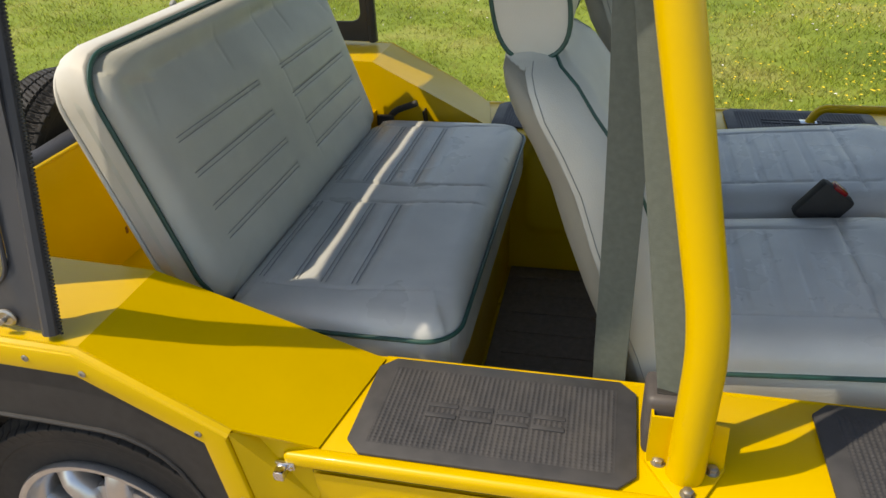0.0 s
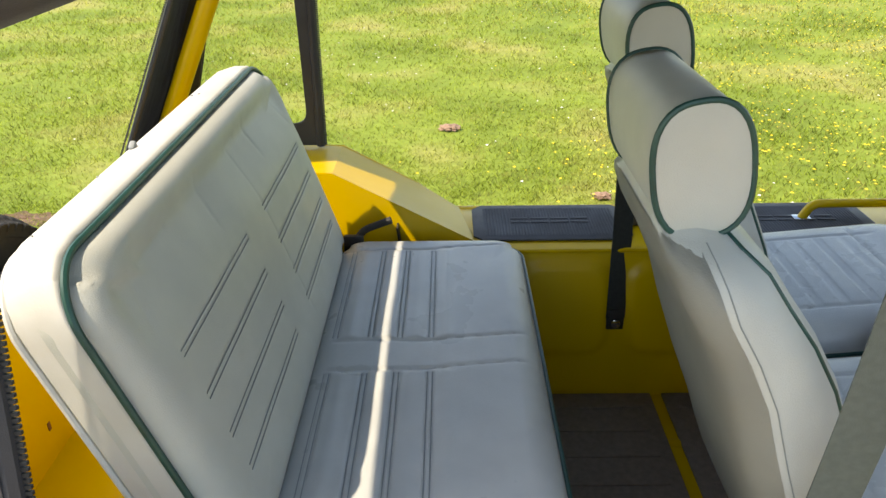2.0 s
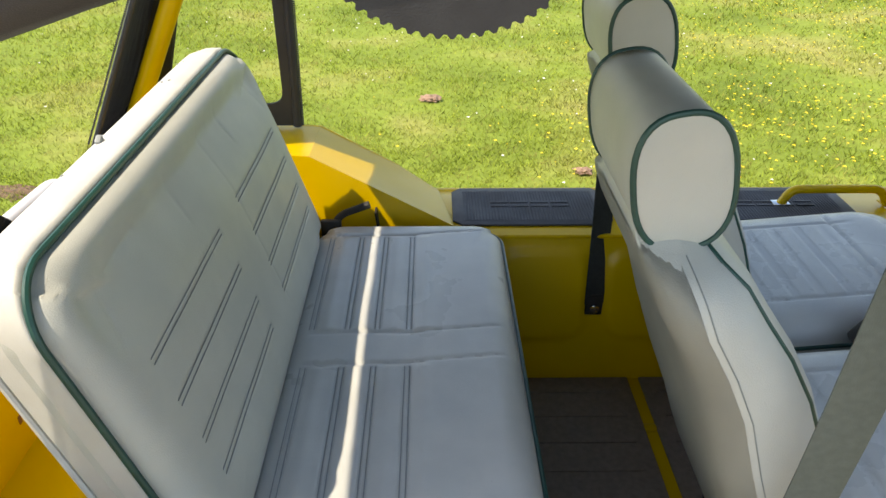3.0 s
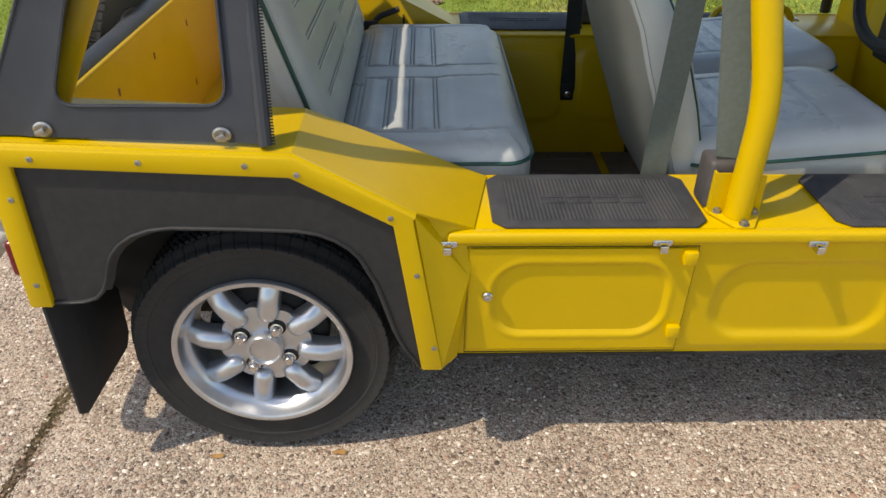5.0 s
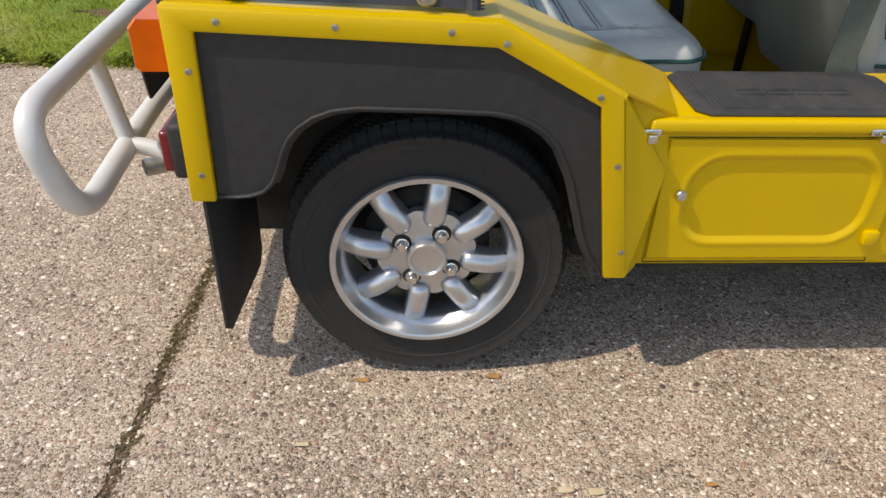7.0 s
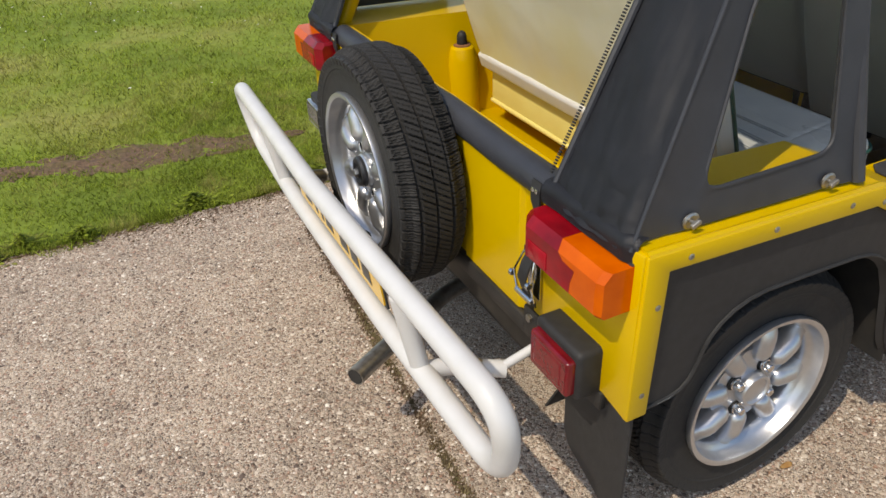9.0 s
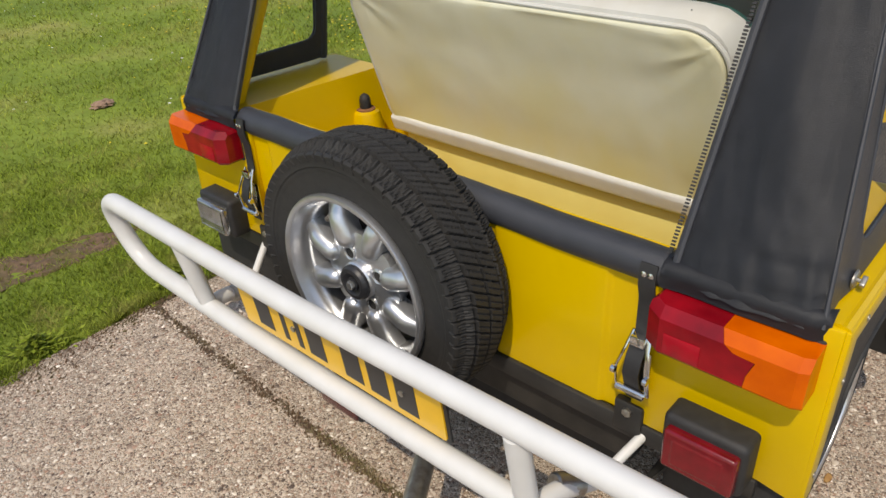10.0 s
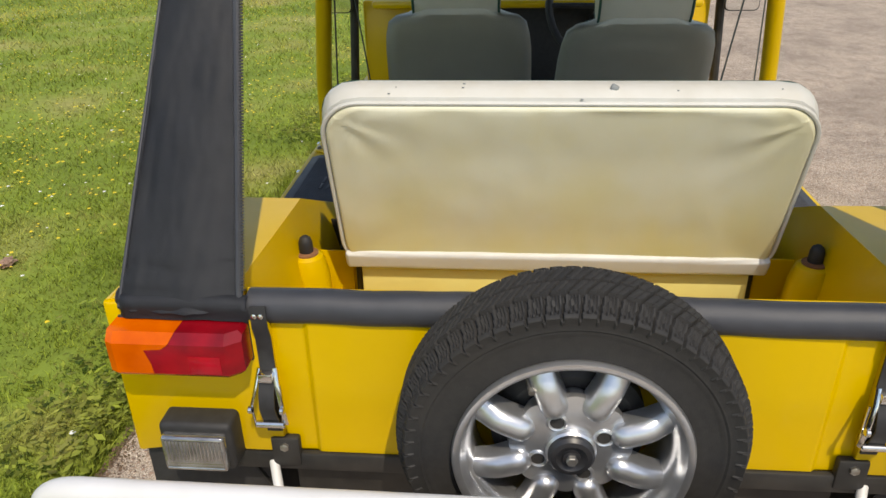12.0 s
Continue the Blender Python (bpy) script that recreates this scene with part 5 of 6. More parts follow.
def front_seat(cy, label, dx=0.0, hx=0.0, hz=0.0):
    T = thing("front_seat", (0.95 + dx, cy, 0.40), label, "car seat", "front seats")

    def relief(x, y):
        h = 0.006 * math.cos(min(1, abs(y) / 0.2) * 1.4)
        if abs(y) < 0.125:
            for k in range(5):
                h += groove(x + 0.14 - 0.05 * k) + groove(x + 0.148 - 0.05 * k) if abs(x + 0.04) < 0.13 else 0
        h += groove(abs(y) - 0.13, 0.003, 0.0035) * ss(0.17, 0.13, abs(x + 0.03))
        h += groove(x - 0.085, 0.004, 0.004) + 0.003 * noise.noise((x * 9, y * 9, 5.3))
        return h

    m = Matrix.Translation((1.045 + dx, cy, 0.455)) @ Matrix.Rotation(radians(-5), 4, "Y")
    part("cushion", pad(0.232, 0.205, 0.135, 0.070, 0.040, m, relief, 90, 80), SEAT_SKY, T, "grey vinyl cushion tinted for sky light, with stitched pleats", angle=50)
    part("cushion_border", pad(0.2335, 0.2065, 0.098, 0.070, 0.010, m, None, 8, 8), SEAT, T)
    part("cushion_piping", tube([m @ Vector((x, y, 0.088)) for x, y in round_rect(0.2345, 0.2075, 0.070, 8)], 0.0038, 8, closed=True), PIPING, T)
    part("seat_frame", box(0.84 + dx, 1.24 + dx, cy - 0.17, cy + 0.17, 0.40, 0.46, 0.01), BLACK_METAL, T)
    for x in (0.86, 1.20):
        for y in (-0.15, 0.15):
            part("leg", cyl((x + dx, cy + y, 0.172), (x + dx, cy + y, 0.41), 0.012, 10), BLACK_METAL, T)
    skin = [(0.852, 0.812, 0.425, 0.188), (0.876, 0.796, 0.433, 0.200), (0.876, 0.776, 0.485, 0.203), (0.868, 0.757, 0.540, 0.204), (0.843, 0.720, 0.630, 0.204), (0.811, 0.687, 0.720, 0.203), (0.772, 0.656, 0.800, 0.201),
            (0.734, 0.624, 0.860, 0.198), (0.700, 0.597, 0.905, 0.192), (0.676, 0.583, 0.940, 0.182), (0.654, 0.576, 0.958, 0.160), (0.645, 0.574, 0.966, 0.130), (0.636, 0.574, 0.978, 0.104), (0.628, 0.580, 0.996, 0.095)]
    rows = [((a + b) / 2, z, (a - b) / 2, w) for a, b, z, w in skin]
    rows = [(x + hx * ss(0.70, 0.90, z), z + 0.9 * hz * ss(0.70, 0.90, z), d, w) for x, z, d, w in rows]
    part("backrest", loft([(x + dx - 0.006, cy, z, d + 0.006, w, 0.045) for x, z, d, w in rows], 48, taper=0.13), SEAT, T, "pale grey vinyl backrest", angle=60)
    # added skin over the backrest's rear, coloured darker for shade
    own = bmesh.new()
    arc = lambda k: 0.045 - math.sqrt(max(0.0, 0.045 ** 2 - max(0.0, k) ** 2))  # noqa: E731
    us = (-1, -0.975, -0.94, -0.89, -0.82, -0.5, 0, 0.5, 0.82, 0.89, 0.94, 0.975, 1)
    grid = [[own.verts.new((x + dx - d - 0.0142 + arc((w - 0.001) * abs(u) - w + 0.045), cy + (w - 0.001) * u, z)) for u in us] for x, z, d, w in rows[1:-2]]
    for p, q in zip(grid, grid[1:]):
        for j in range(12):
            own.faces.new((p[j], p[j + 1], q[j + 1], q[j]))
    bmesh.ops.solidify(own, geom=own.faces[:], thickness=0.0007)
    part("shaded_skin", own, SEAT_SHADED, T, "rear skin of the backrest, vinyl darkened for shade", angle=60)
    for s in (-1, 1):
        line = [(x + dx + d - 0.0128, cy + s * (w - 0.0128) * 0.888, z) for x, z, d, w in rows[1:-2]]
        part("backrest_piping", tube(line, 0.0032, 8), PIPING, T)
        line = [(x + dx - (d - 0.030), cy + s * (w + 0.0002), z) for x, z, d, w in rows[1:-2]]
        part("backrest_seam", tube(line, 0.0008, 6), SEAM, T)
    # round head restraint lying across the seat
    own = bmesh.new()
    rings = []
    half = 0.112
    for t, k in ((-1.0, 0.0), (-1.004, 0.55), (-1.004, 0.86), (-0.99, 0.96), (-0.95, 1.0), (-0.5, 1.0), (0, 1.0), (0.5, 1.0), (0.95, 1.0), (0.99, 0.96), (1.004, 0.86), (1.004, 0.55), (1.0, 0.0)):
        ring = []
        for i in range(40):
            a = 2 * math.pi * i / 40
            ca, sa = math.cos(a), math.sin(a)
            r = (abs(ca) ** 2.6 + abs(sa) ** 2.6) ** (-1 / 2.6)
            x, z = 0.051 * r * ca * max(k, 0.02), 0.072 * r * sa * max(k, 0.02)
            ring.append(own.verts.new((0.597 + dx + hx + x * 0.97 - z * 0.16, cy + t * half, 1.036 + hz + z + x * 0.16)))
        rings.append(ring)
    for a, b in zip(rings, rings[1:]):
        for i in range(40):
            own.faces.new((a[i], a[(i + 1) % 40], b[(i + 1) % 40], b[i]))
    own.faces.new(rings[0])
    own.faces.new(rings[-1])
    hr = part("head_restraint", own, SEAT, T, "padded round head restraint with green piping", angle=40)
    for s in (-1, 1):
        ring = []
        for i in range(40):
            a = 2 * math.pi * i / 40
            ca, sa = math.cos(a), math.sin(a)
            r = (abs(ca) ** 2.6 + abs(sa) ** 2.6) ** (-1 / 2.6)
            x, z = 0.0505 * r * ca, 0.0715 * r * sa
            ring.append((0.597 + dx + hx + x * 0.97 - z * 0.16, cy + s * (half - 0.002), 1.036 + hz + z + x * 0.16))
        part("piping", tube(ring, 0.0035, 8, closed=True), PIPING, hr)
    return T


front_seat(-0.232, "pale grey front seat with green piping and a round head restraint", hx=0.016, hz=-0.017)
front_seat(0.232, "pale grey front seat beside it with green piping and head restraint", 0.085, 0.006, -0.003)

BUCKLE = thing("belt_buckle", (1.10, -0.02, 0.50), "black seat belt buckle with a red button between the seats", "buckle")
tl = Matrix.Rotation(radians(35), 4, "Y")
part("body", box(1.070, 1.140, -0.035, -0.005, 0.560, 0.640, 0.008, m=tl), BLACK_PLASTIC, BUCKLE)
part("button", box(1.112, 1.140, -0.032, -0.008, 0.628, 0.640, 0.003, m=tl), RED_LENS, BUCKLE)
part("stalk", box(1.085, 1.105, -0.028, -0.012, 0.50, 0.58, 0.003), BLACK_PLASTIC, BUCKLE)


# ---------------------------------------------------------------- rubber mats, belts, roll bar
def sill_mat(x0, x1, s, label):
    T = thing("rubber_mat", ((x0 + x1) / 2, s * 0.58, 0.5285), label, "mat", "rubber mats on the sills")
    c = 0.022
    y0, y1 = s * 0.484, s * 0.677
    out = [(x0 + c, y0), (x1 - c, y0), (x1, y0 + s * c), (x1, y1 - s * c), (x1 - c, y1), (x0 + c, y1), (x0, y1 - s * c), (x0, y0 + s * c)]
    part("mat_base", prism(out, 0.005, Matrix.Translation((0, 0, 0.5288)), bevel=0.0012), MAT_RUBBER, T)
    nx, ny = 210, 120
    fx0, fx1, fy0, fy1 = x0 + 0.026, x1 - 0.026, min(y0, y1) + 0.020, max(y0, y1) - 0.020

    def nubs(x, y):
        a = math.sin(2 * math.pi * (x - fx0) / 0.0072)
        b = math.sin(2 * math.pi * (y - fy0) / 0.0060)
        edge = min(x - fx0, fx1 - x, y - fy0, fy1 - y)
        return 0.0020 * max(0, a) ** 0.6 * (0.55 + 0.45 * max(-0.6, b)) * (1 if edge > 0.002 else 0)

    field = relief_sheet(fx0, fx1, fy0, fy1, nx, ny, nubs, Matrix.Translation((0, 0, 0.5343)))
    part("ribbed_field", field, MAT_RUBBER, T, "fine moulded nubs", angle=80)
    cx, cy = (x0 + x1) / 2, s * 0.585
    for k in range(4):
        w = 0.021
        px = cx - 0.072 + 0.048 * k
        bm = box(px - w, px + w, cy - 0.014, cy - 0.006, 0.5345, 0.5366, 0.0008)
        bm = box(px - w, px + w, cy + 0.006, cy + 0.014, 0.5345, 0.5366, 0.0008, bm=bm)
        part("raised_bar", bm, MAT_RUBBER, T)


sill_mat(0.417, 0.786, -1, "black ribbed rubber mat with raised bars on the sill")
sill_mat(1.010, 1.368, -1, "black ribbed rubber mat ahead of the roll bar foot")
sill_mat(0.417, 0.786, 1, "black ribbed rubber mat with raised bars on the sill")
sill_mat(1.010, 1.368, 1, "black ribbed rubber mat beside the grab handle")

for x0, x1, word in ((0.490, 0.832, "behind"), (0.858, 1.56, "under")):
    T = thing("floor_mat", ((x0 + x1) / 2, 0, 0.173), f"black rubber floor mat {word} the front seats", "mat", "floor mats")
    part("sheet", box(x0, x1, -0.372, 0.372, 0.1735, 0.1815, 0.003), CARPET, T)
    for k in range(9):
        y = -0.32 + 0.08 * k
        part("rib", box(x0 + 0.03, x1 - 0.03, y - 0.004, y + 0.004, 0.181, 0.184, 0.001), CARPET, T)

HANDLE = thing("grab_handle", (1.335, 0.585, 0.528), "yellow tubular grab handle on the sill", "handle")
part("bar", tube([(1.205, 0.585, 0.532), (1.225, 0.585, 0.572), (1.440, 0.585, 0.572), (1.465, 0.585, 0.532)], 0.0105, 12, bend=0.03), YELLOW, HANDLE)
for x in (1.205, 1.465):
    part("foot", box(x - 0.020, x + 0.020, 0.572, 0.598, 0.5345, 0.538, 0.0015), CHROME if x < 1.3 else YELLOW, HANDLE)
    part("screw", cyl((x + 0.012, 0.585, 0.538), (x + 0.012, 0.585, 0.541), 0.005, 10), CHROME, HANDLE)


def along(a, b, k, sag=(0, 0, 0)):
    a, b, g = Vector(a), Vector(b), Vector(sag)
    return [a.lerp(b, i / k) + g * math.sin(math.pi * i / k) for i in range(k + 1)]


def seat_belt(s):
    T = thing("seat_belt", (0.81, s * 0.585, 0.528), "grey-green webbing seat belt with its reel on the sill", "seat belt", "seat belts")
    top = (0.728, s * 0.548, 1.300)
    # the far belt takes the webbing copy darkened for shade
    web = BELT if s < 0 else BELT_SHADED
    low = (0.752, s * 0.440, 0.22) if s < 0 else (0.740, 0.408, 0.368)
    mid = (0.748, s * 0.456, 0.560)
    p1 = along(low, mid, 4) + along(mid, top, 14, (0.006, 0, 0))[1:]
    part("lap_webbing", ribbon(p1, 0.047, 0.0022, (1, 0.26 * s, 0)), web, T)
    p2 = along((0.826, s * 0.600, 0.622), top, 14, (0.0, 0, 0))
    part("shoulder_webbing", ribbon(p2, 0.047, 0.0022, (1, 0.28 * s, 0)), web, T)
    part("guide_loop", tube([(0.70, s * 0.552, 1.30), (0.755, s * 0.548, 1.30), (0.755, s * 0.552, 1.335), (0.70, s * 0.556, 1.335)], 0.005, 8, closed=True), BLACK_METAL, T)
    part("reel_case", box(0.790, 0.858, s * 0.556, s * 0.615, 0.529, 0.622, 0.009, 3), REEL, T, "dark plastic inertia reel case")
    part("slot", box(0.802, 0.852, s * 0.594, s * 0.604, 0.620, 0.6235, 0.001), BLACK_METAL, T)
    part("anchor", box(low[0] - 0.020, low[0] + 0.020, low[1] - s * 0.004, low[1] + s * 0.006, low[2] - 0.030, low[2] + 0.022, 0.003), BLACK_METAL, T)
    m = Matrix.Translation((low[0], low[1] - s * 0.005, low[2] - 0.010)) @ Matrix.Rotation(radians(90 * s), 4, "X")
    part("bolt", lathe([(0.011, 0), (0.011, 0.006), (0.007, 0.008), (0, 0.008)], m, 12), CHROME, T)


seat_belt(-1)
seat_belt(1)


def roll_bar():
    T = thing("roll_bar", (0.84, 0, 0.528), "yellow-painted tubular roll hoop bolted to both sills", "roll bar")
    hoop = []
    for s in (-1, 1):
        leg = [(0.842, s * 0.640, 0.534), (0.845, s * 0.640, 0.740), (0.772, s * 0.592, 1.100), (0.715, s * 0.545, 1.400)]
        hoop += leg if s < 0 else leg[::-1]
    part("hoop", tube(hoop, 0.0228, 20, bend=0.06), YELLOW, T, "yellow painted steel tube")
    for s in (-1, 1):
        tri = [(0.795, s * 0.600), (0.795, s * 0.625), (0.828, s * 0.682), (0.858, s * 0.682), (0.890, s * 0.625), (0.890, s * 0.600)]
        f = part("foot_plate", prism(tri, 0.005, Matrix.Translation((0, 0, 0.5285)), bevel=0.001), YELLOW, T)
        g = prism([(0.797, 0.531), (0.797, 0.607), (0.830, 0.607), (0.840, 0.531)], 0.003, side_plane(s * 0.625, s))
        part("gusset", g, YELLOW, f)
        g = prism([(0.856, 0.531), (0.862, 0.604), (0.886, 0.600), (0.888, 0.531)], 0.003, side_plane(s * 0.622, s))
        part("gusset", g, YELLOW, f)
        g = hull_sheet([((0.797, s * 0.625, 0.607), (0.797, s * 0.585, 0.607), (0.797, s * 0.585, 0.531), (0.797, s * 0.625, 0.531))], 0.003)
        part("side_web", g, YELLOW, f)
        for x, y in ((0.811, 0.628), (0.843, 0.673), (0.874, 0.632)):
            bm = lathe([(0.009, 0), (0.009, 0.0015), (0, 0.0015)], Matrix.Translation((x, s * y, 0.5335)), 16)
            bm = lathe([(0.0068, 0.0015), (0.0068, 0.007), (0.004, 0.0085), (0, 0.0085)], Matrix.Translation((x, s * y, 0.5335)), 6, bm=bm)
            part("bolt", bm, STEEL, f)


roll_bar()


# ---------------------------------------------------------------- folding hood
def hood_y(z, s=1, x=0.06):
    """Half width of the hood's flank; the unzipped front edge of the near one leans further in."""
    k = min(1.0, max(0.0, (x + 0.36 - 0.486 * (z - 0.71)) / 0.35)) if s < 0 else 0.0
    return 0.6915 - (0.145 + 0.10 * k) * (z - 0.71)


def line_at(a, b, z):
    k = (z - a[2]) / (b[2] - a[2])
    return Vector((a[0] + (b[0] - a[0]) * k, a[1] + (b[1] - a[1]) * k, z))


def teeth(edge, out, count, s):
    """Zip teeth standing along an edge."""
    bm = bmesh.new()
    a, b = edge
    verts, faces = [], []
    for i in range(count):
        p = Vector(a).lerp(Vector(b), (i + 0.5) / count)
        o = Vector(out)
        d = (Vector(b) - Vector(a)).normalized()
        q = d.cross(o).normalized()
        base = len(verts)
        for k in (0, 0.0055):
            for sd in (-0.0013, 0.0013):
                for sq in (-0.0016, 0.0016):
                    verts.append(p + o * k + d * sd + q * sq)
        for f in ((0, 1, 3, 2), (4, 5, 7, 6), (0, 1, 5, 4), (2, 3, 7, 6), (0, 2, 6, 4), (1, 3, 7, 5)):
            faces.append([base + i2 for i2 in f])
    vs = [bm.verts.new(v) for v in verts]
    for f in faces:
        bm.faces.new([vs[i] for i in f])
    return bm


def hood():
    T = thing("soft_top", (0.4, 0, 0.70), "black vinyl hood with clear side windows, its rear panel rolled up", "car hood")
    top = 1.45
    for s in (-1, 1):
        # flank with its window
        wf, ff, wb, fb = (0.010, 0.038, 0.007, 0.062) if s < 0 else (0.034, 0.080, 0.024, 0.050)
        win = [(-0.250, 0.750), (wb, 0.748), (wf, 1.190), (-0.105, 1.135)]
        win = [(p.x, p.y) for p in smooth_path([Vector((x, z, 0)) for x, z in [((win[0][0] + win[3][0]) / 2, 0.975)] + win + [((win[0][0] + win[3][0]) / 2, 0.975)]], 0.035, 6)][:-1]
        outer = [(-0.360, 0.707), (fb, 0.693), (ff, top), (0.0, top)]
        c = Vector((-0.06, 0.95))
        ring = []
        for x, z in win:
            d = (Vector((x, z)) - c).normalized()
            best = 9.0
            for (ax, az), (bx, bz) in zip(outer, outer[1:] + outer[:1]):
                e = Vector((bx - ax, bz - az))
                det = d.x * -e.y + d.y * e.x
                if abs(det) > 1e-9:
                    t = ((ax - c.x) * -e.y + (az - c.y) * e.x) / det
                    u = (d.x * (az - c.y) - d.y * (ax - c.x)) / det
                    if t > 0 and -1e-6 <= u <= 1 + 1e-6:
                        best = min(best, t)
            ring.append((c.x + d.x * best, c.y + d.y * best))
        for corner in outer:
            i = min(range(len(ring)), key=lambda k: (ring[k][0] - corner[0]) ** 2 + (ring[k][1] - corner[1]) ** 2)
            ring[i] = corner
        own = bmesh.new()
        Y = lambda z, x=0.0: s * (hood_y(z, s, x) + 0.0018 * math.sin(x * 60 + z * 25))  # noqa: E731
        rows = []
        for off in (0.0, -0.004):
            rows.append([[own.verts.new((a[0] * (1 - f) + b[0] * f, Y(a[1] * (1 - f) + b[1] * f, a[0]) + s * off, a[1] * (1 - f) + b[1] * f)) for a, b in zip(ring, win)] for f in (0, 0.35, 0.7, 0.93, 1.0)])
        k = len(win)
        for sheet in rows:
            for p, q in zip(sheet, sheet[1:]):
                for i in range(k):
                    own.faces.new((p[i], p[(i + 1) % k], q[(i + 1) % k], q[i]))
        for j in (0, -1):
            p, q = rows[0][j], rows[1][j]
            for i in range(k):
                own.faces.new((p[i], p[(i + 1) % k], q[(i + 1) % k], q[i]))
        flank = part("side_panel", own, VINYL_BLACK, T, "black vinyl side panel", angle=60)
        pb = bmesh.new()
        pb.faces.new([pb.verts.new((x, Y(z, x) - s * 0.002, z)) for x, z in win])
        pane = part("clear_window", pb, CLEAR, flank, "clear flexible vinyl window", smooth=False)
        pane.visible_shadow = False
        part("window_welt", tube([(x, Y(z, x) + s * 0.001, z) for x, z in win], 0.003, 6, closed=True), VINYL_BLACK, flank)
        # front edge with its zip
        ea, eb = (fb - 0.002, s * (hood_y(0.69, s) + 0.002), 0.692), (ff, s * hood_y(top, s, 0.4), top)
        part("edge_roll", tube([ea, eb], 0.011, 10), VINYL_BLACK, flank)
        tagged(part("zip", teeth((Vector(ea) + Vector((0.010, 0, 0)), Vector(eb) + Vector((0.010, 0, 0))), (1, 0, 0), 170, s), BLACK_METAL, flank, "black zip teeth", smooth=False), kind="stuff")
        # rear face
        za, zb = (-0.362, s * 0.501, 0.696), (-0.010, s * 0.517, top)
        ca, cb = (-0.364, s * 0.692, 0.696), (0.002, s * hood_y(top), top)
        own = bmesh.new()
        g = []
        for i in range(71):
            v = i / 70
            a, b = Vector(za).lerp(Vector(zb), v), Vector(ca).lerp(Vector(cb), v)
            row = []
            for j in range(31):
                u = j / 30
                p = a.lerp(b, u)
                bulge = 0.010 * math.sin(math.pi * u) + 0.007 * noise.noise((u * 2.2, v * 5.0 + 3 * s, 0.4)) + 0.003 * math.exp(-(v * 25 / 2.2) ** 2) * (0.6 + 0.4 * noise.noise((u * 5, 0.2, s)))
                bulge += 0.004 * math.exp(-((u - 0.86) / 0.05) ** 2) * math.sin(v * 16 + 1) * math.exp(-v * 3)
                bulge += 0.0045 * math.exp(-((v - 0.060 - 0.006 * math.sin(u * 5)) / 0.006) ** 2) - 0.004 * math.exp(-((v - 0.074) / 0.008) ** 2)
                bulge += 0.0035 * noise.noise((u * 9 + v * 14, v * 9 - u * 3, 2.0 + s)) * math.exp(-v * 2.2) + 0.0012 * noise.noise((u * 16, v * 50, 5.0))
                row.append(own.verts.new(p + Vector((-bulge, s * 0.3 * bulge, -0.3 * bulge))))
            g.append(row)
        for i in range(70):
            for j in range(30):
                own.faces.new((g[i][j], g[i + 1][j], g[i + 1][j + 1], g[i][j + 1]))
        bmesh.ops.solidify(own, geom=own.faces[:], thickness=0.003)
        rear = part("rear_corner", own, VINYL_BLACK, T, "black vinyl rear corner panel", angle=70)
        part("corner_seam", tube([Vector(ca) + Vector((-0.003, 0, 0)), Vector(cb)], 0.0030, 8), VINYL_BLACK, rear)
        own = bmesh.new()
        rows = []
        for y in np.linspace(0.488, 0.700, 30):
            w = 0.0012 * noise.noise((y * 22, 1.0, s)) + 0.0006 * math.sin(y * 60)
            turn = 0.014 * ss(0.680, 0.702, y)
            rows.append([own.verts.new((x + w + turn, s * y, z)) for x, z in ((-0.356, 0.716), (-0.366, 0.714), (-0.3735, 0.706), (-0.3745, 0.696), (-0.3725, 0.686), (-0.3735, 0.679 + w * 0.6), (-0.3690, 0.677 + w * 0.6))])
        for p, q in zip(rows, rows[1:]):
            for j in range(6):
                own.faces.new((p[j], p[j + 1], q[j + 1], q[j]))
        bmesh.ops.solidify(own, geom=own.faces[:], thickness=0.002)
        part("hem", own, VINYL_BLACK, rear, angle=60)
        tagged(part("zip", teeth((Vector(za) + Vector((0, -s * 0.0055, 0.03)), Vector(zb) + Vector((0, -s * 0.0055, 0))), (0, -s, 0), 170, s), BLACK_METAL, rear, "black zip teeth", smooth=False), kind="stuff")
        part("edge_roll", tube([Vector(za) + Vector((-0.003, 0, 0)), zb], 0.006, 8), VINYL_BLACK, rear)
        for x, z in ((-0.269, 0.716), (-0.004, 0.7075)):
            m = Matrix.Translation((x, s * (hood_y(z) + 0.002), z)) @ Matrix.Rotation(radians(90 if s < 0 else -90), 4, "X")
            bm = lathe([(0.0145, 0), (0.0145, 0.002), (0.011, 0.0038), (0.0075, 0.003), (0.0065, 0.003), (0, 0.003)], m @ Matrix.Diagonal((1.0, 0.85, 1, 1)), 24)
            bm = lathe([(0.003, 0.002), (0.003, 0.011), (0, 0.011)], m, 10, bm=bm)
            bm = join(bm, prism(round_rect(0.0085, 0.0038, 0.003, 4), 0.006, m @ Matrix.Translation((0, 0, 0.008)) @ Matrix.Rotation(0.5, 4, "Z"), bevel=0.001))
            part("turn_button", bm, STEEL, flank, "dull chrome turn button")
        part("hood_stick", tube([(-0.318, s * 0.566 + 0.008, 0.685), (-0.125, s * 0.548 + 0.010, 1.070), (0.055, s * 0.530 + 0.010, 1.42)], 0.021, 14, bend=0.1), YELLOW, T, "yellow painted hood frame tube")
    # rolled panel along the tail and rolled rear window under the rear bow
    for s in (1,):
        pts = [(-0.342 - 0.002 * math.sin(y * 9), y, 0.690 + 0.002 * math.sin(y * 7 + 1) + 0.0025 * noise.noise((y * 14, 0.3, 0.1))) for y in np.linspace(-0.492, 0.492, 40)]
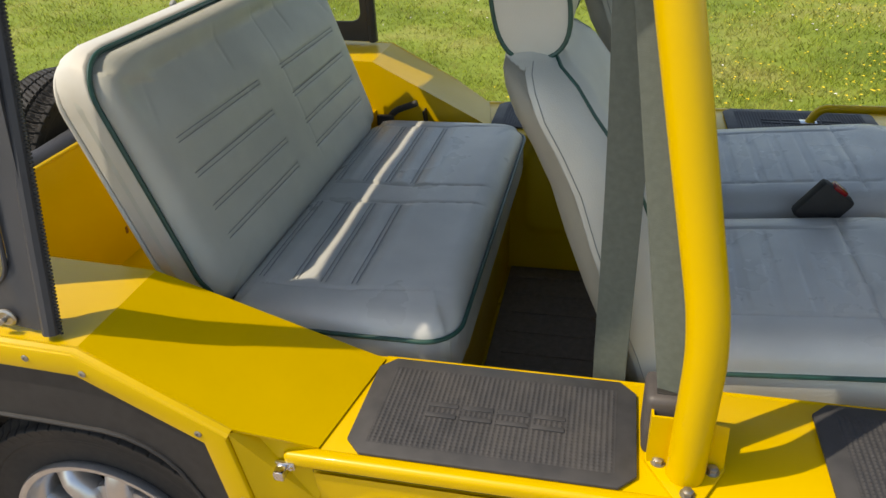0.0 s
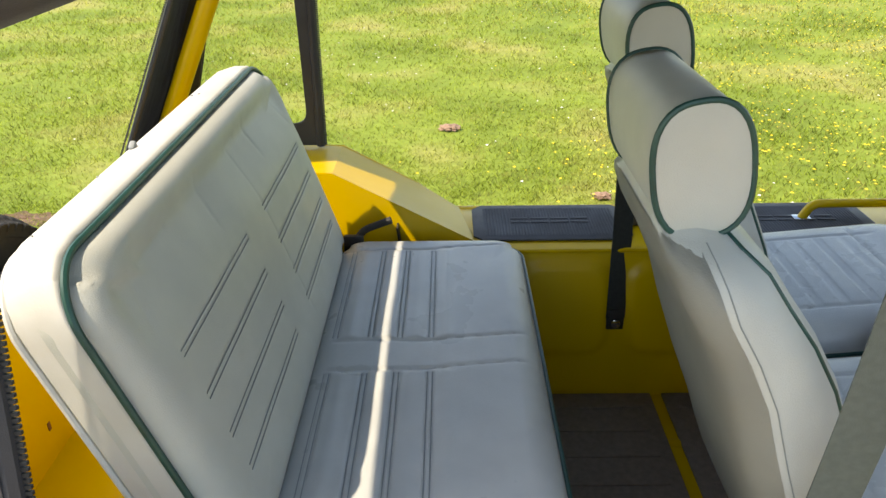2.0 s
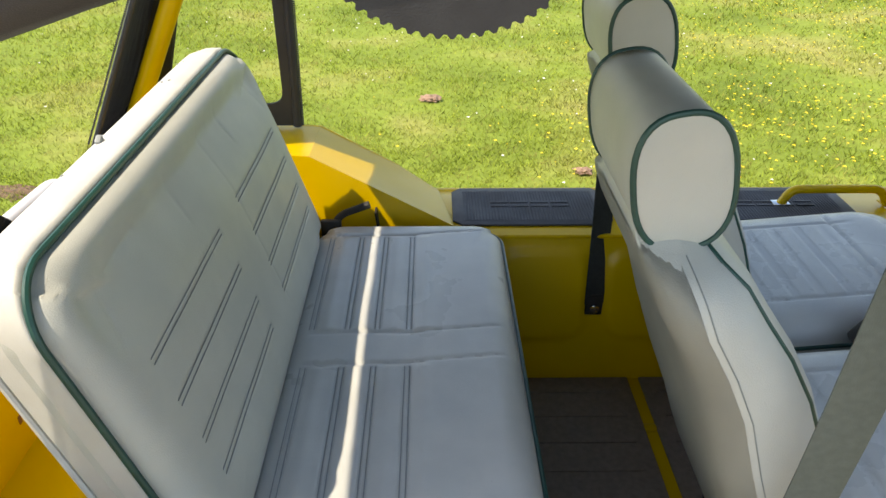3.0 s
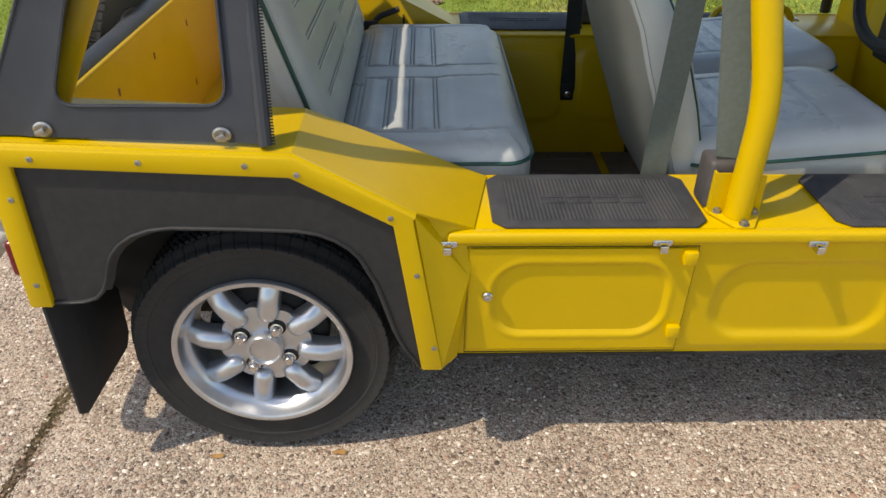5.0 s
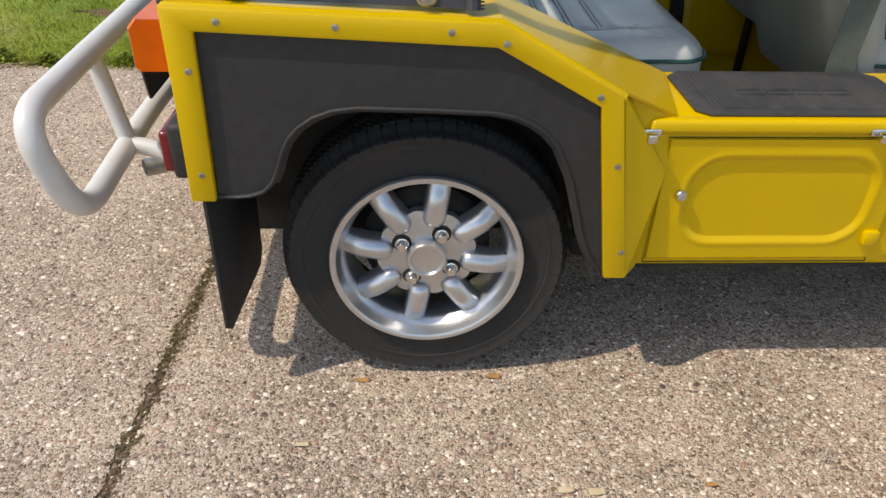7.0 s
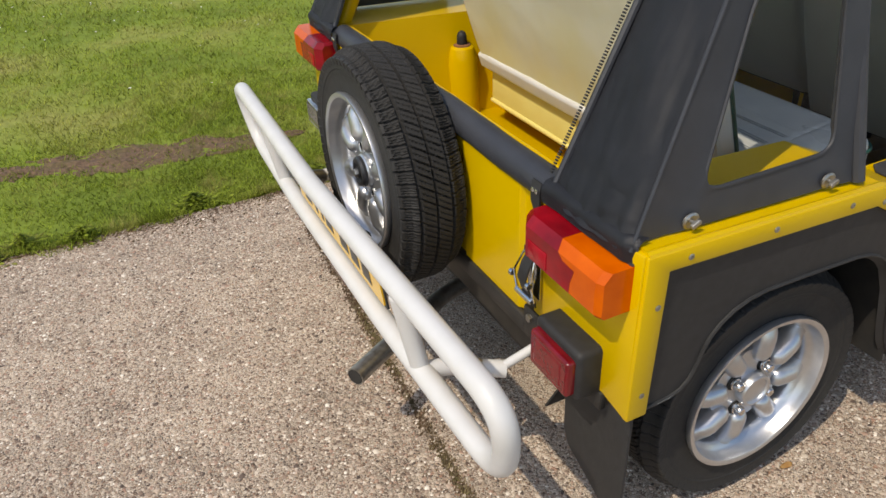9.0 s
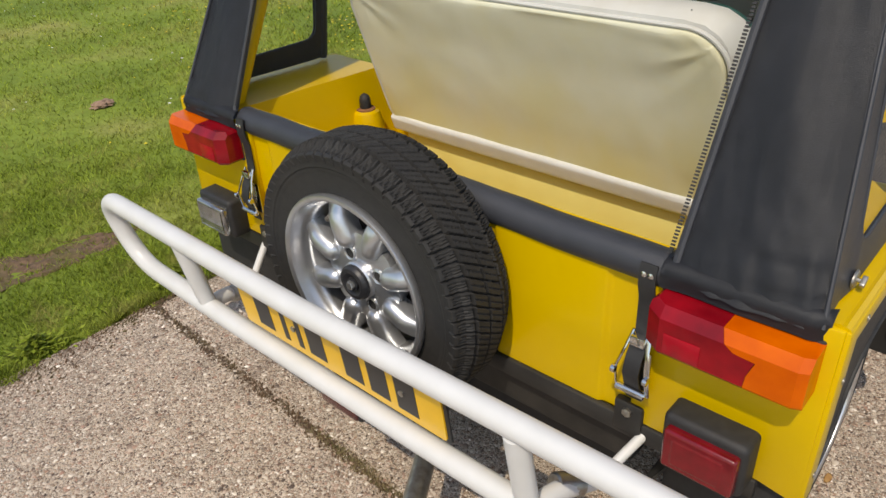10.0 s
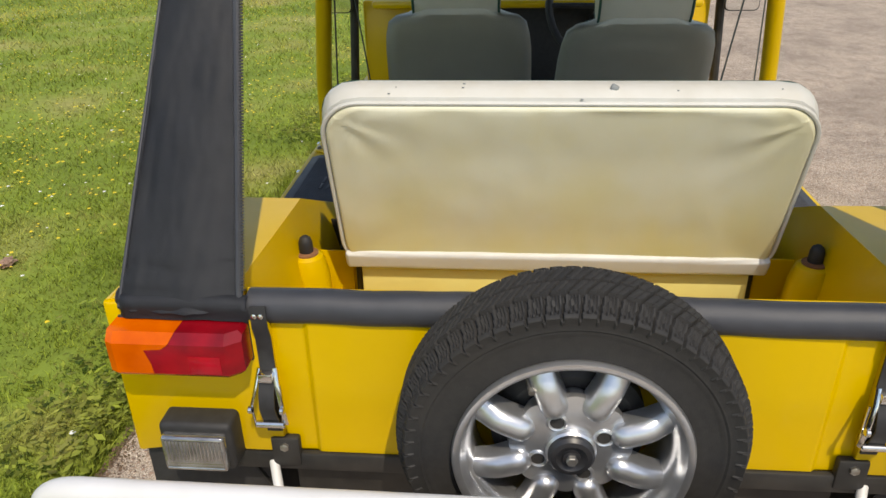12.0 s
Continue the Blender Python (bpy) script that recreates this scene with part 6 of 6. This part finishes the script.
        part("tail_roll", tube(pts, 0.028, 14, flat=1.0, up=(1, 0, 0)), VINYL_BLACK, T, "black vinyl roll along the tail panel")
    part("rear_roll", tube([(-0.115, -0.50, 1.228), (-0.115, 0.50, 1.228)], 0.034, 14), VINYL_BLACK, T)
    part("rear_curtain", hull_sheet([((-0.120, -0.50, 1.23), (-0.120, 0.50, 1.23), (0.02, 0.515, top), (0.02, -0.515, top))], 0.003), VINYL_BLACK, T)

    def crown(x, y):
        return 0.03 * math.cos(y / 0.58 * 1.4) + 0.004 * math.sin(x * 9)

    part("roof", relief_sheet(-0.01, 1.52, -0.575, 0.575, 40, 20, crown, Matrix.Translation((0, 0, 1.425))), VINYL_BLACK, T)
    for s in (-1, 1):
        part("side_roll", tube([(0.06, s * 0.598, 1.232), (0.30, s * 0.598, 1.310), (1.0, s * 0.595, 1.33), (1.50, s * 0.57, 1.41)], 0.036, 14, bend=0.2), VINYL_BLACK, T)
        drop = [(0.06, 0.598, 1.232), (0.30, 0.598, 1.310), (1.0, 0.595, 1.33), (1.50, 0.57, 1.41)]
        polys = [((a[0], s * a[1], a[2]), (b[0], s * b[1], b[2]), (b[0], s * 0.573, 1.432), (a[0], s * 0.573, 1.432)) for a, b in zip(drop, drop[1:])]
        part("side_valance", hull_sheet(polys, 0.003), VINYL_BLACK, T)
    # ribbed end of the rolled side panel hanging down
    own = bmesh.new()
    rows = []
    for i in range(129):
        a = math.pi * i / 128
        rr = 0.0612 + (0.0022 if i % 4 < 2 else 0.0)
        rows.append([own.verts.new((0.377 - 1.15 * rr * math.cos(a), -0.590 + w, 1.2915 - rr * math.sin(a))) for w in (-0.030, 0.030)])
    for p, q in zip(rows, rows[1:]):
        own.faces.new((p[0], p[1], q[1], q[0]))
    own.faces.new([r[0] for r in rows])
    own.faces.new([r[1] for r in rows][::-1])
    part("roll_end", own, BLACK_PLASTIC, T, "ribbed black strap end", angle=20)


hood()


# ---------------------------------------------------------------- lawn, weeds, pebbles
def raw_mesh(name, verts, tris, material, label, category, kind="stuff", smooth=False):
    me = bpy.data.meshes.new(name)
    me.vertices.add(len(verts))
    me.vertices.foreach_set("co", np.asarray(verts, np.float32).ravel())
    me.loops.add(len(tris) * 3)
    me.loops.foreach_set("vertex_index", np.asarray(tris, np.int32).ravel())
    me.polygons.add(len(tris))
    me.polygons.foreach_set("loop_start", np.arange(0, len(tris) * 3, 3, dtype=np.int32))
    me.polygons.foreach_set("use_smooth", np.full(len(tris), smooth))
    me.update(calc_edges=True)
    me.validate()
    me.materials.append(material)
    return tagged(new(name, me), label, category, kind=kind)


def bare(x, y):
    """How bare the lawn is: the worn strip of soil near the drive's edge."""
    mid = 1.745 - 0.20 * (x + 1.0)
    wide = np.interp(x, [-1.6, -1.3, -1.0, -0.7, -0.3, -0.2], [0.0, 0.07, 0.105, 0.10, 0.06, 0.0])
    d = np.abs(y - mid) + 0.025 * np.sin(x * 9) + 0.02 * np.sin(x * 23 + 1) + 0.015 * np.sin(x * 61)
    return d < wide


def blades(rng, n, high, wide, near=0.9, far=26.0, z=-0.02):
    """Grass thinning out with distance while its blades grow coarser."""
    rho = near * (far / near) ** rng.random(n)
    ang = rng.uniform(-0.35, np.pi + 0.25, n)
    x, y = -0.2 + rho * np.cos(ang), 0.25 + rho * np.sin(ang)
    edge = 1.055 + 0.025 * np.sin(x * 7) + 0.02 * np.sin(x * 19 + 2) + 0.012 * np.sin(x * 47)
    keep = (y > edge) & (~bare(x, y) | (rng.random(n) < 0.22))
    patch = 0.5 + 0.28 * np.sin(x * 2.1 + np.sin(y * 1.7) * 2) * np.sin(y * 2.6 + np.sin(x * 1.3)) + 0.22 * np.sin(x * 9.3 + 3 * np.sin(y * 4.1)) * np.sin(y * 11.7 + 2 * np.sin(x * 5.2))
    keep &= rng.random(n) < 0.25 + 0.8 * patch
    x, y, patch, rho = x[keep], y[keep], patch[keep], rho[keep]
    n = len(x)
    a, h = rng.uniform(0, 2 * np.pi, n), rng.uniform(0.45, 1.25, n) * high * (0.55 + 0.7 * patch) * (0.8 + 0.12 * rho)
    w = rng.uniform(0.6, 1.3, n) * wide / 2 * (0.55 + 0.27 * rho)
    lean, b = rng.uniform(0.3, 1.5, n) * h, rng.uniform(0, 2 * np.pi, n)
    base = np.stack([x, y, np.where(y < 1.10, -0.002, z)], 1)
    side = np.stack([np.cos(a) * w, np.sin(a) * w, np.zeros(n)], 1)
    tip = base + np.stack([np.cos(b) * lean, np.sin(b) * lean, h], 1)
    v = np.stack([base - side, base + side, tip], 1).reshape(-1, 3)
    return v


def build_lawn():
    rng = np.random.default_rng(11)
    sets = [blades(rng, 640000, 0.024, 0.0044)]
    # longer tufts where the mower misses, along the drive
    n = 9000
    x = rng.uniform(-3.0, 4.0, n)
    y = 1.085 + 0.02 * np.sin(x * 7) + np.abs(rng.normal(0, 0.028, n))
    k = (np.sin(x * 11) + np.sin(x * 4.3 + 1)) > -0.7
    x, y = x[k], y[k]
    n = len(x)
    a, h = rng.uniform(0, 2 * np.pi, n), rng.uniform(0.02, 0.055, n)
    base = np.stack([x, y, np.full(n, -0.015)], 1)
    side = np.stack([np.cos(a) * 0.003, np.sin(a) * 0.003, np.zeros(n)], 1)
    tip = base + np.stack([rng.normal(0, 0.02, n), rng.normal(-0.008, 0.02, n), h], 1)
    sets.append(np.stack([base - side, base + side, tip], 1).reshape(-1, 3))
    # moss and blades in the joint of the slabs
    n = 26000
    y = rng.uniform(-2.2, 1.05, n)
    k = (np.sin(y * 9) + np.sin(y * 3.7 + 2) + rng.normal(0, 0.4, n)) > np.where(y < -0.45, -0.2, 0.95)
    y = y[k]
    n = len(y)
    x = -0.474 + 0.042 * y + rng.normal(0, 0.009, n)
    a = rng.uniform(0, 2 * np.pi, n)
    base = np.stack([x, y, np.full(n, -0.006)], 1)
    side = np.stack([np.cos(a) * 0.002, np.sin(a) * 0.002, np.zeros(n)], 1)
    tip = base + np.stack([rng.normal(0, 0.006, n), rng.normal(0, 0.006, n), rng.uniform(0.005, 0.014, n)], 1)
    joint = np.stack([base - side, base + side, tip], 1).reshape(-1, 3)
    v = np.concatenate(sets)
    raw_mesh("grass", v, np.arange(len(v)).reshape(-1, 3), BLADES, "short mown green grass blades of the lawn", "grass")
    raw_mesh("joint_moss", joint, np.arange(len(joint)).reshape(-1, 3), MOSS, "dull moss and grass in the slab joint", "moss")
    # broad weed leaves near the edge
    n = 5200
    x, y = rng.uniform(-2.8, 4.0, n), 1.09 + np.abs(rng.normal(0, 0.16, n))
    k = (np.sin(x * 5.3) + np.sin(x * 2.1 + 0.5) > 0.1) & ~bare(x, y)
    x, y = x[k], y[k]
    n = len(x)
    a, r = rng.uniform(0, 2 * np.pi, n), rng.uniform(0.008, 0.020, n)
    c = np.stack([x, y, rng.uniform(0.0, 0.03, n)], 1)
    d = np.stack([np.cos(a), np.sin(a), rng.uniform(-0.3, 0.5, n)], 1) * r[:, None]
    s = np.stack([-np.sin(a), np.cos(a), rng.uniform(-0.2, 0.2, n)], 1) * r[:, None] * 0.5
    v = np.stack([c - d, c + s, c + d, c - s], 1).reshape(-1, 3)
    q = np.arange(n)[:, None] * 4
    raw_mesh("weed_leaves", v, np.concatenate([q + [0, 1, 2], q + [0, 2, 3]]), BLADES, "broad weed leaves along the lawn's edge", "weed")
    # leafy weeds crowding the edge behind the car
    n = 2600
    ci = rng.integers(0, 9, n)
    cx, cy = np.array([-1.75, -1.6, -1.42, -1.30, -1.12, -0.75, -0.30, 0.15, -2.05])[ci], np.array([1.09, 1.12, 1.08, 1.13, 1.09, 1.14, 1.13, 1.15, 1.10])[ci]
    a, out = rng.uniform(0, 2 * np.pi, n), np.abs(rng.normal(0, 0.055, n))
    c = np.stack([cx + out * np.cos(a), np.maximum(cy + out * np.sin(a) * 0.7, 1.03), 0.05 * np.exp(-(out / 0.05) ** 2) * rng.uniform(0.1, 1, n)], 1)
    r = rng.uniform(0.006, 0.015, n)
    d = np.stack([np.cos(a), np.sin(a), rng.uniform(-0.4, 0.7, n)], 1) * r[:, None]
    sd = np.stack([-np.sin(a), np.cos(a), rng.uniform(-0.3, 0.3, n)], 1) * r[:, None] * 0.5
    v = np.stack([c - d, c + sd, c + d, c - sd], 1).reshape(-1, 3)
    q = np.arange(n)[:, None] * 4
    raw_mesh("edge_weeds", v, np.concatenate([q + [0, 1, 2], q + [0, 2, 3]]), BLADES, "leafy green weeds creeping onto the concrete", "weed")
    for name, m, count, box_, size, seed in (("buttercups", FLOWER, 6500, (1.3, 9.0, 1.4, 9.0), 0.0080, 3), ("daisies", DAISY, 420, (-2.0, 7.0, 1.6, 8.0), 0.008, 4)):
        g = np.random.default_rng(seed)
        cx, cy = g.uniform(box_[0], box_[1], 60), g.uniform(box_[2], box_[3], 60)
        i = g.integers(0, 60, count)
        x, y = cx[i] + g.normal(0, 0.45, count), cy[i] + g.normal(0, 0.4, count)
        y = np.maximum(y, 1.2)
        z = g.uniform(0.004, 0.02, count)
        r = g.uniform(0.5, 1.2, count) * size
        v = np.stack([np.stack([x + r * math.cos(t), y + r * math.sin(t), z + 0.2 * r * math.sin(2 * t)], 1) for t in np.linspace(0, 2 * np.pi, 7)[:-1]], 1).reshape(-1, 3)
        q = np.arange(count)[:, None] * 6
        raw_mesh(name, v, np.concatenate([q + [0, k, k + 1] for k in range(1, 5)]), m, "small scattered wild flowers in the lawn", "flower")


MOSS = mat("moss", (0.16, 0.14, 0.055), 0.9, color2=(0.34, 0.26, 0.14), scale=40)
build_lawn()


def soil_strip():
    own = bmesh.new()
    rows = []
    for i in range(240):
        x = -1.62 + 1.42 * i / 239
        mid = 1.745 - 0.20 * (x + 1.0)
        wide = np.interp(x, [-1.62, -1.3, -1.0, -0.7, -0.3, -0.2], [0.02, 0.09, 0.13, 0.125, 0.08, 0.01])
        rows.append([own.verts.new((x, mid + (wide + 0.05 * noise.noise((x * 6, t, 4.0)) + 0.03 * noise.noise((x * 19, t, 7.0))) * t, -0.020 + 0.006 * (1 - t * t) + 0.010 * noise.noise((x * 9, t * 3, 1.0)) + 0.008 * noise.noise((x * 30, t * 9, 2.0)))) for t in np.linspace(-1, 1, 21)])
    for p, q in zip(rows, rows[1:]):
        for j in range(20):
            own.faces.new((p[j], p[j + 1], q[j + 1], q[j]))
    tagged(part("soil_strip", own, SOIL), "bare brown soil worn into the lawn", "soil", kind="structure")


soil_strip()


def clump(x, y, r, seed):
    own = bmesh.new()
    bmesh.ops.create_icosphere(own, subdivisions=3, radius=1.0)
    for v in own.verts:
        k = 1 + 0.5 * noise.noise(v.co * 2.3 + Vector((seed, 0, 0))) + 0.2 * noise.noise(v.co * 6 + Vector((0, seed, 0)))
        v.co = Vector((x + v.co.x * r * k, y + v.co.y * r * 0.7 * k, -0.005 + max(-0.3, v.co.z) * r * 0.4 * k))
    ob = part("dry_clump", own, DRY)
    tagged(ob, "dry brown clump of clippings lying on the lawn", "clippings", "clumps on the lawn")


for k, (x, y, r) in enumerate(((0.367, 2.977, 0.055), (1.036, 1.986, 0.040))):
    clump(x, y, r, k * 3.7)


def pebbles():
    """Loose and proud stones of the aggregate near the car."""
    rng = np.random.default_rng(21)
    n = 130000
    x, y = rng.uniform(-1.9, 1.35, n), rng.uniform(-1.15, 1.04, n)
    keep = (np.abs(x + 0.474 - 0.042 * y) > 0.012) | (rng.random(n) < 0.5)
    keep &= (y < -0.35) | (x < -0.25)
    x, y = x[keep], y[keep]
    n = len(x)
    r = rng.lognormal(-5.72, 0.36, n).clip(0.0016, 0.0085)
    a = rng.uniform(0, 2 * np.pi, n)
    sq = rng.uniform(0.55, 1.0, n)
    rings = []
    for k in range(6):
        t = 2 * np.pi * k / 6
        rr = r * rng.uniform(0.8, 1.2, n)
        px, py = rr * np.cos(t), rr * sq * np.sin(t)
        rings.append(np.stack([x + px * np.cos(a) - py * np.sin(a), y + px * np.sin(a) + py * np.cos(a), np.full(n, -0.0004)], 1))
    tops = []
    for k in range(3):
        t = 2 * np.pi * k / 3
        px, py = r * 0.5 * np.cos(t), r * 0.5 * sq * np.sin(t)
        tops.append(np.stack([x + px * np.cos(a) - py * np.sin(a), y + px * np.sin(a) + py * np.cos(a), r * rng.uniform(0.14, 0.32, n)], 1))
    v = np.stack(rings + tops, 1).reshape(-1, 3)
    q = np.arange(n)[:, None] * 9
    f = []
    for k in range(3):
        p0, p1, p2 = 2 * k, 2 * k + 1, (2 * k + 2) % 6
        t0, t1 = 6 + k, 6 + (k + 1) % 3
        f += [q + [p0, p1, t0], q + [p1, t1, t0], q + [p1, p2, t1]]
    f.append(q + [6, 7, 8])
    raw_mesh("pebbles", v, np.concatenate(f), PEBBLE, "many small pebbles proud of the worn concrete", "pebbles", smooth=True)


def pebble_material():
    m = bpy.data.materials.new("pebble")
    m.use_nodes = True
    n, l = m.node_tree.nodes, m.node_tree.links
    g, r = n.new("ShaderNodeNewGeometry"), n.new("ShaderNodeValToRGB")
    e = r.color_ramp.elements
    stops = [(0.0, (0.07, 0.05, 0.04)), (0.18, (0.25, 0.175, 0.13)), (0.4, (0.48, 0.385, 0.295)), (0.62, (0.58, 0.49, 0.40)), (0.74, (0.34, 0.20, 0.14)), (0.90, (0.60, 0.51, 0.41)), (1.0, (0.84, 0.76, 0.66))]
    while len(e) < len(stops):
        e.new(0.5)
    for i, (p, c) in enumerate(stops):
        e[i].position, e[i].color = p, (*c, 1)
    l.new(g.outputs["Random Per Island"], r.inputs["Fac"])
    b = n["Principled BSDF"]
    b.inputs["Roughness"].default_value = 0.75
    l.new(r.outputs["Color"], b.inputs["Base Color"])
    return m


PEBBLE = pebble_material()
pebbles()


def crumbs():
    """Crumbs of soil and dead grass along the lawn's edge and the joint."""
    rng = np.random.default_rng(31)
    n = 7000
    x = rng.uniform(-2.6, 1.2, n)
    y = 1.075 - np.abs(rng.normal(0, 0.035, n)) * (1 + 0.8 * np.sin(x * 6.1))
    m = 2600
    yj = rng.uniform(-1.2, 1.05, m)
    x, y = np.r_[x, -0.474 + 0.042 * yj + rng.normal(0, 0.011, m)], np.r_[y, yj]
    n = len(x)
    r = rng.lognormal(-5.75, 0.45, n).clip(0.0012, 0.009)
    corners = np.array([[1, 1, 1], [1, -1, -1], [-1, 1, -1], [-1, -1, 1]]) * 0.7
    v = np.stack([x, y, np.zeros(n)], 1)[:, None] + corners[None] * r[:, None, None] * rng.uniform(0.4, 1.3, (n, 4, 3)) * [1, 1, 0.6]
    q = np.arange(n)[:, None] * 4
    raw_mesh("soil_crumbs", v.reshape(-1, 3), np.concatenate([q + f for f in ([0, 1, 2], [0, 3, 1], [0, 2, 3], [1, 3, 2])]), SOIL, "crumbs of soil along the edge of the drive", "soil")


crumbs()

LEAF = mat("fallen_leaf", (0.35, 0.17, 0.05), 0.8, color2=(0.45, 0.27, 0.10), scale=60)
PALE_LEAF = mat("pale_leaf", (0.6, 0.52, 0.36), 0.8, color2=(0.5, 0.4, 0.25), scale=60)
for k, (x, y, r, m) in enumerate(((0.126, -0.684, 0.012, LEAF), (-0.12, -0.69, 0.011, LEAF), (0.22, -0.95, 0.012, PALE_LEAF), (0.27, -0.955, 0.013, PALE_LEAF), (0.46, -0.945, 0.008, LEAF), (-0.214, -0.847, 0.010, PALE_LEAF))):
    own = bmesh.new()
    ring = [own.verts.new((x + r * math.cos(t) * (1.4 if abs(math.cos(t)) > 0.7 else 1), y + r * 0.6 * math.sin(t), 0.0035 + 0.002 * math.sin(2 * t + k))) for t in np.linspace(0, 2 * math.pi, 9)[:-1]]
    own.faces.new(ring)
    bmesh.ops.solidify(own, geom=own.faces[:], thickness=0.0008)
    tagged(part("fallen_leaf", own, m), "small dry leaf lying on the concrete", "leaf", "fallen leaves")
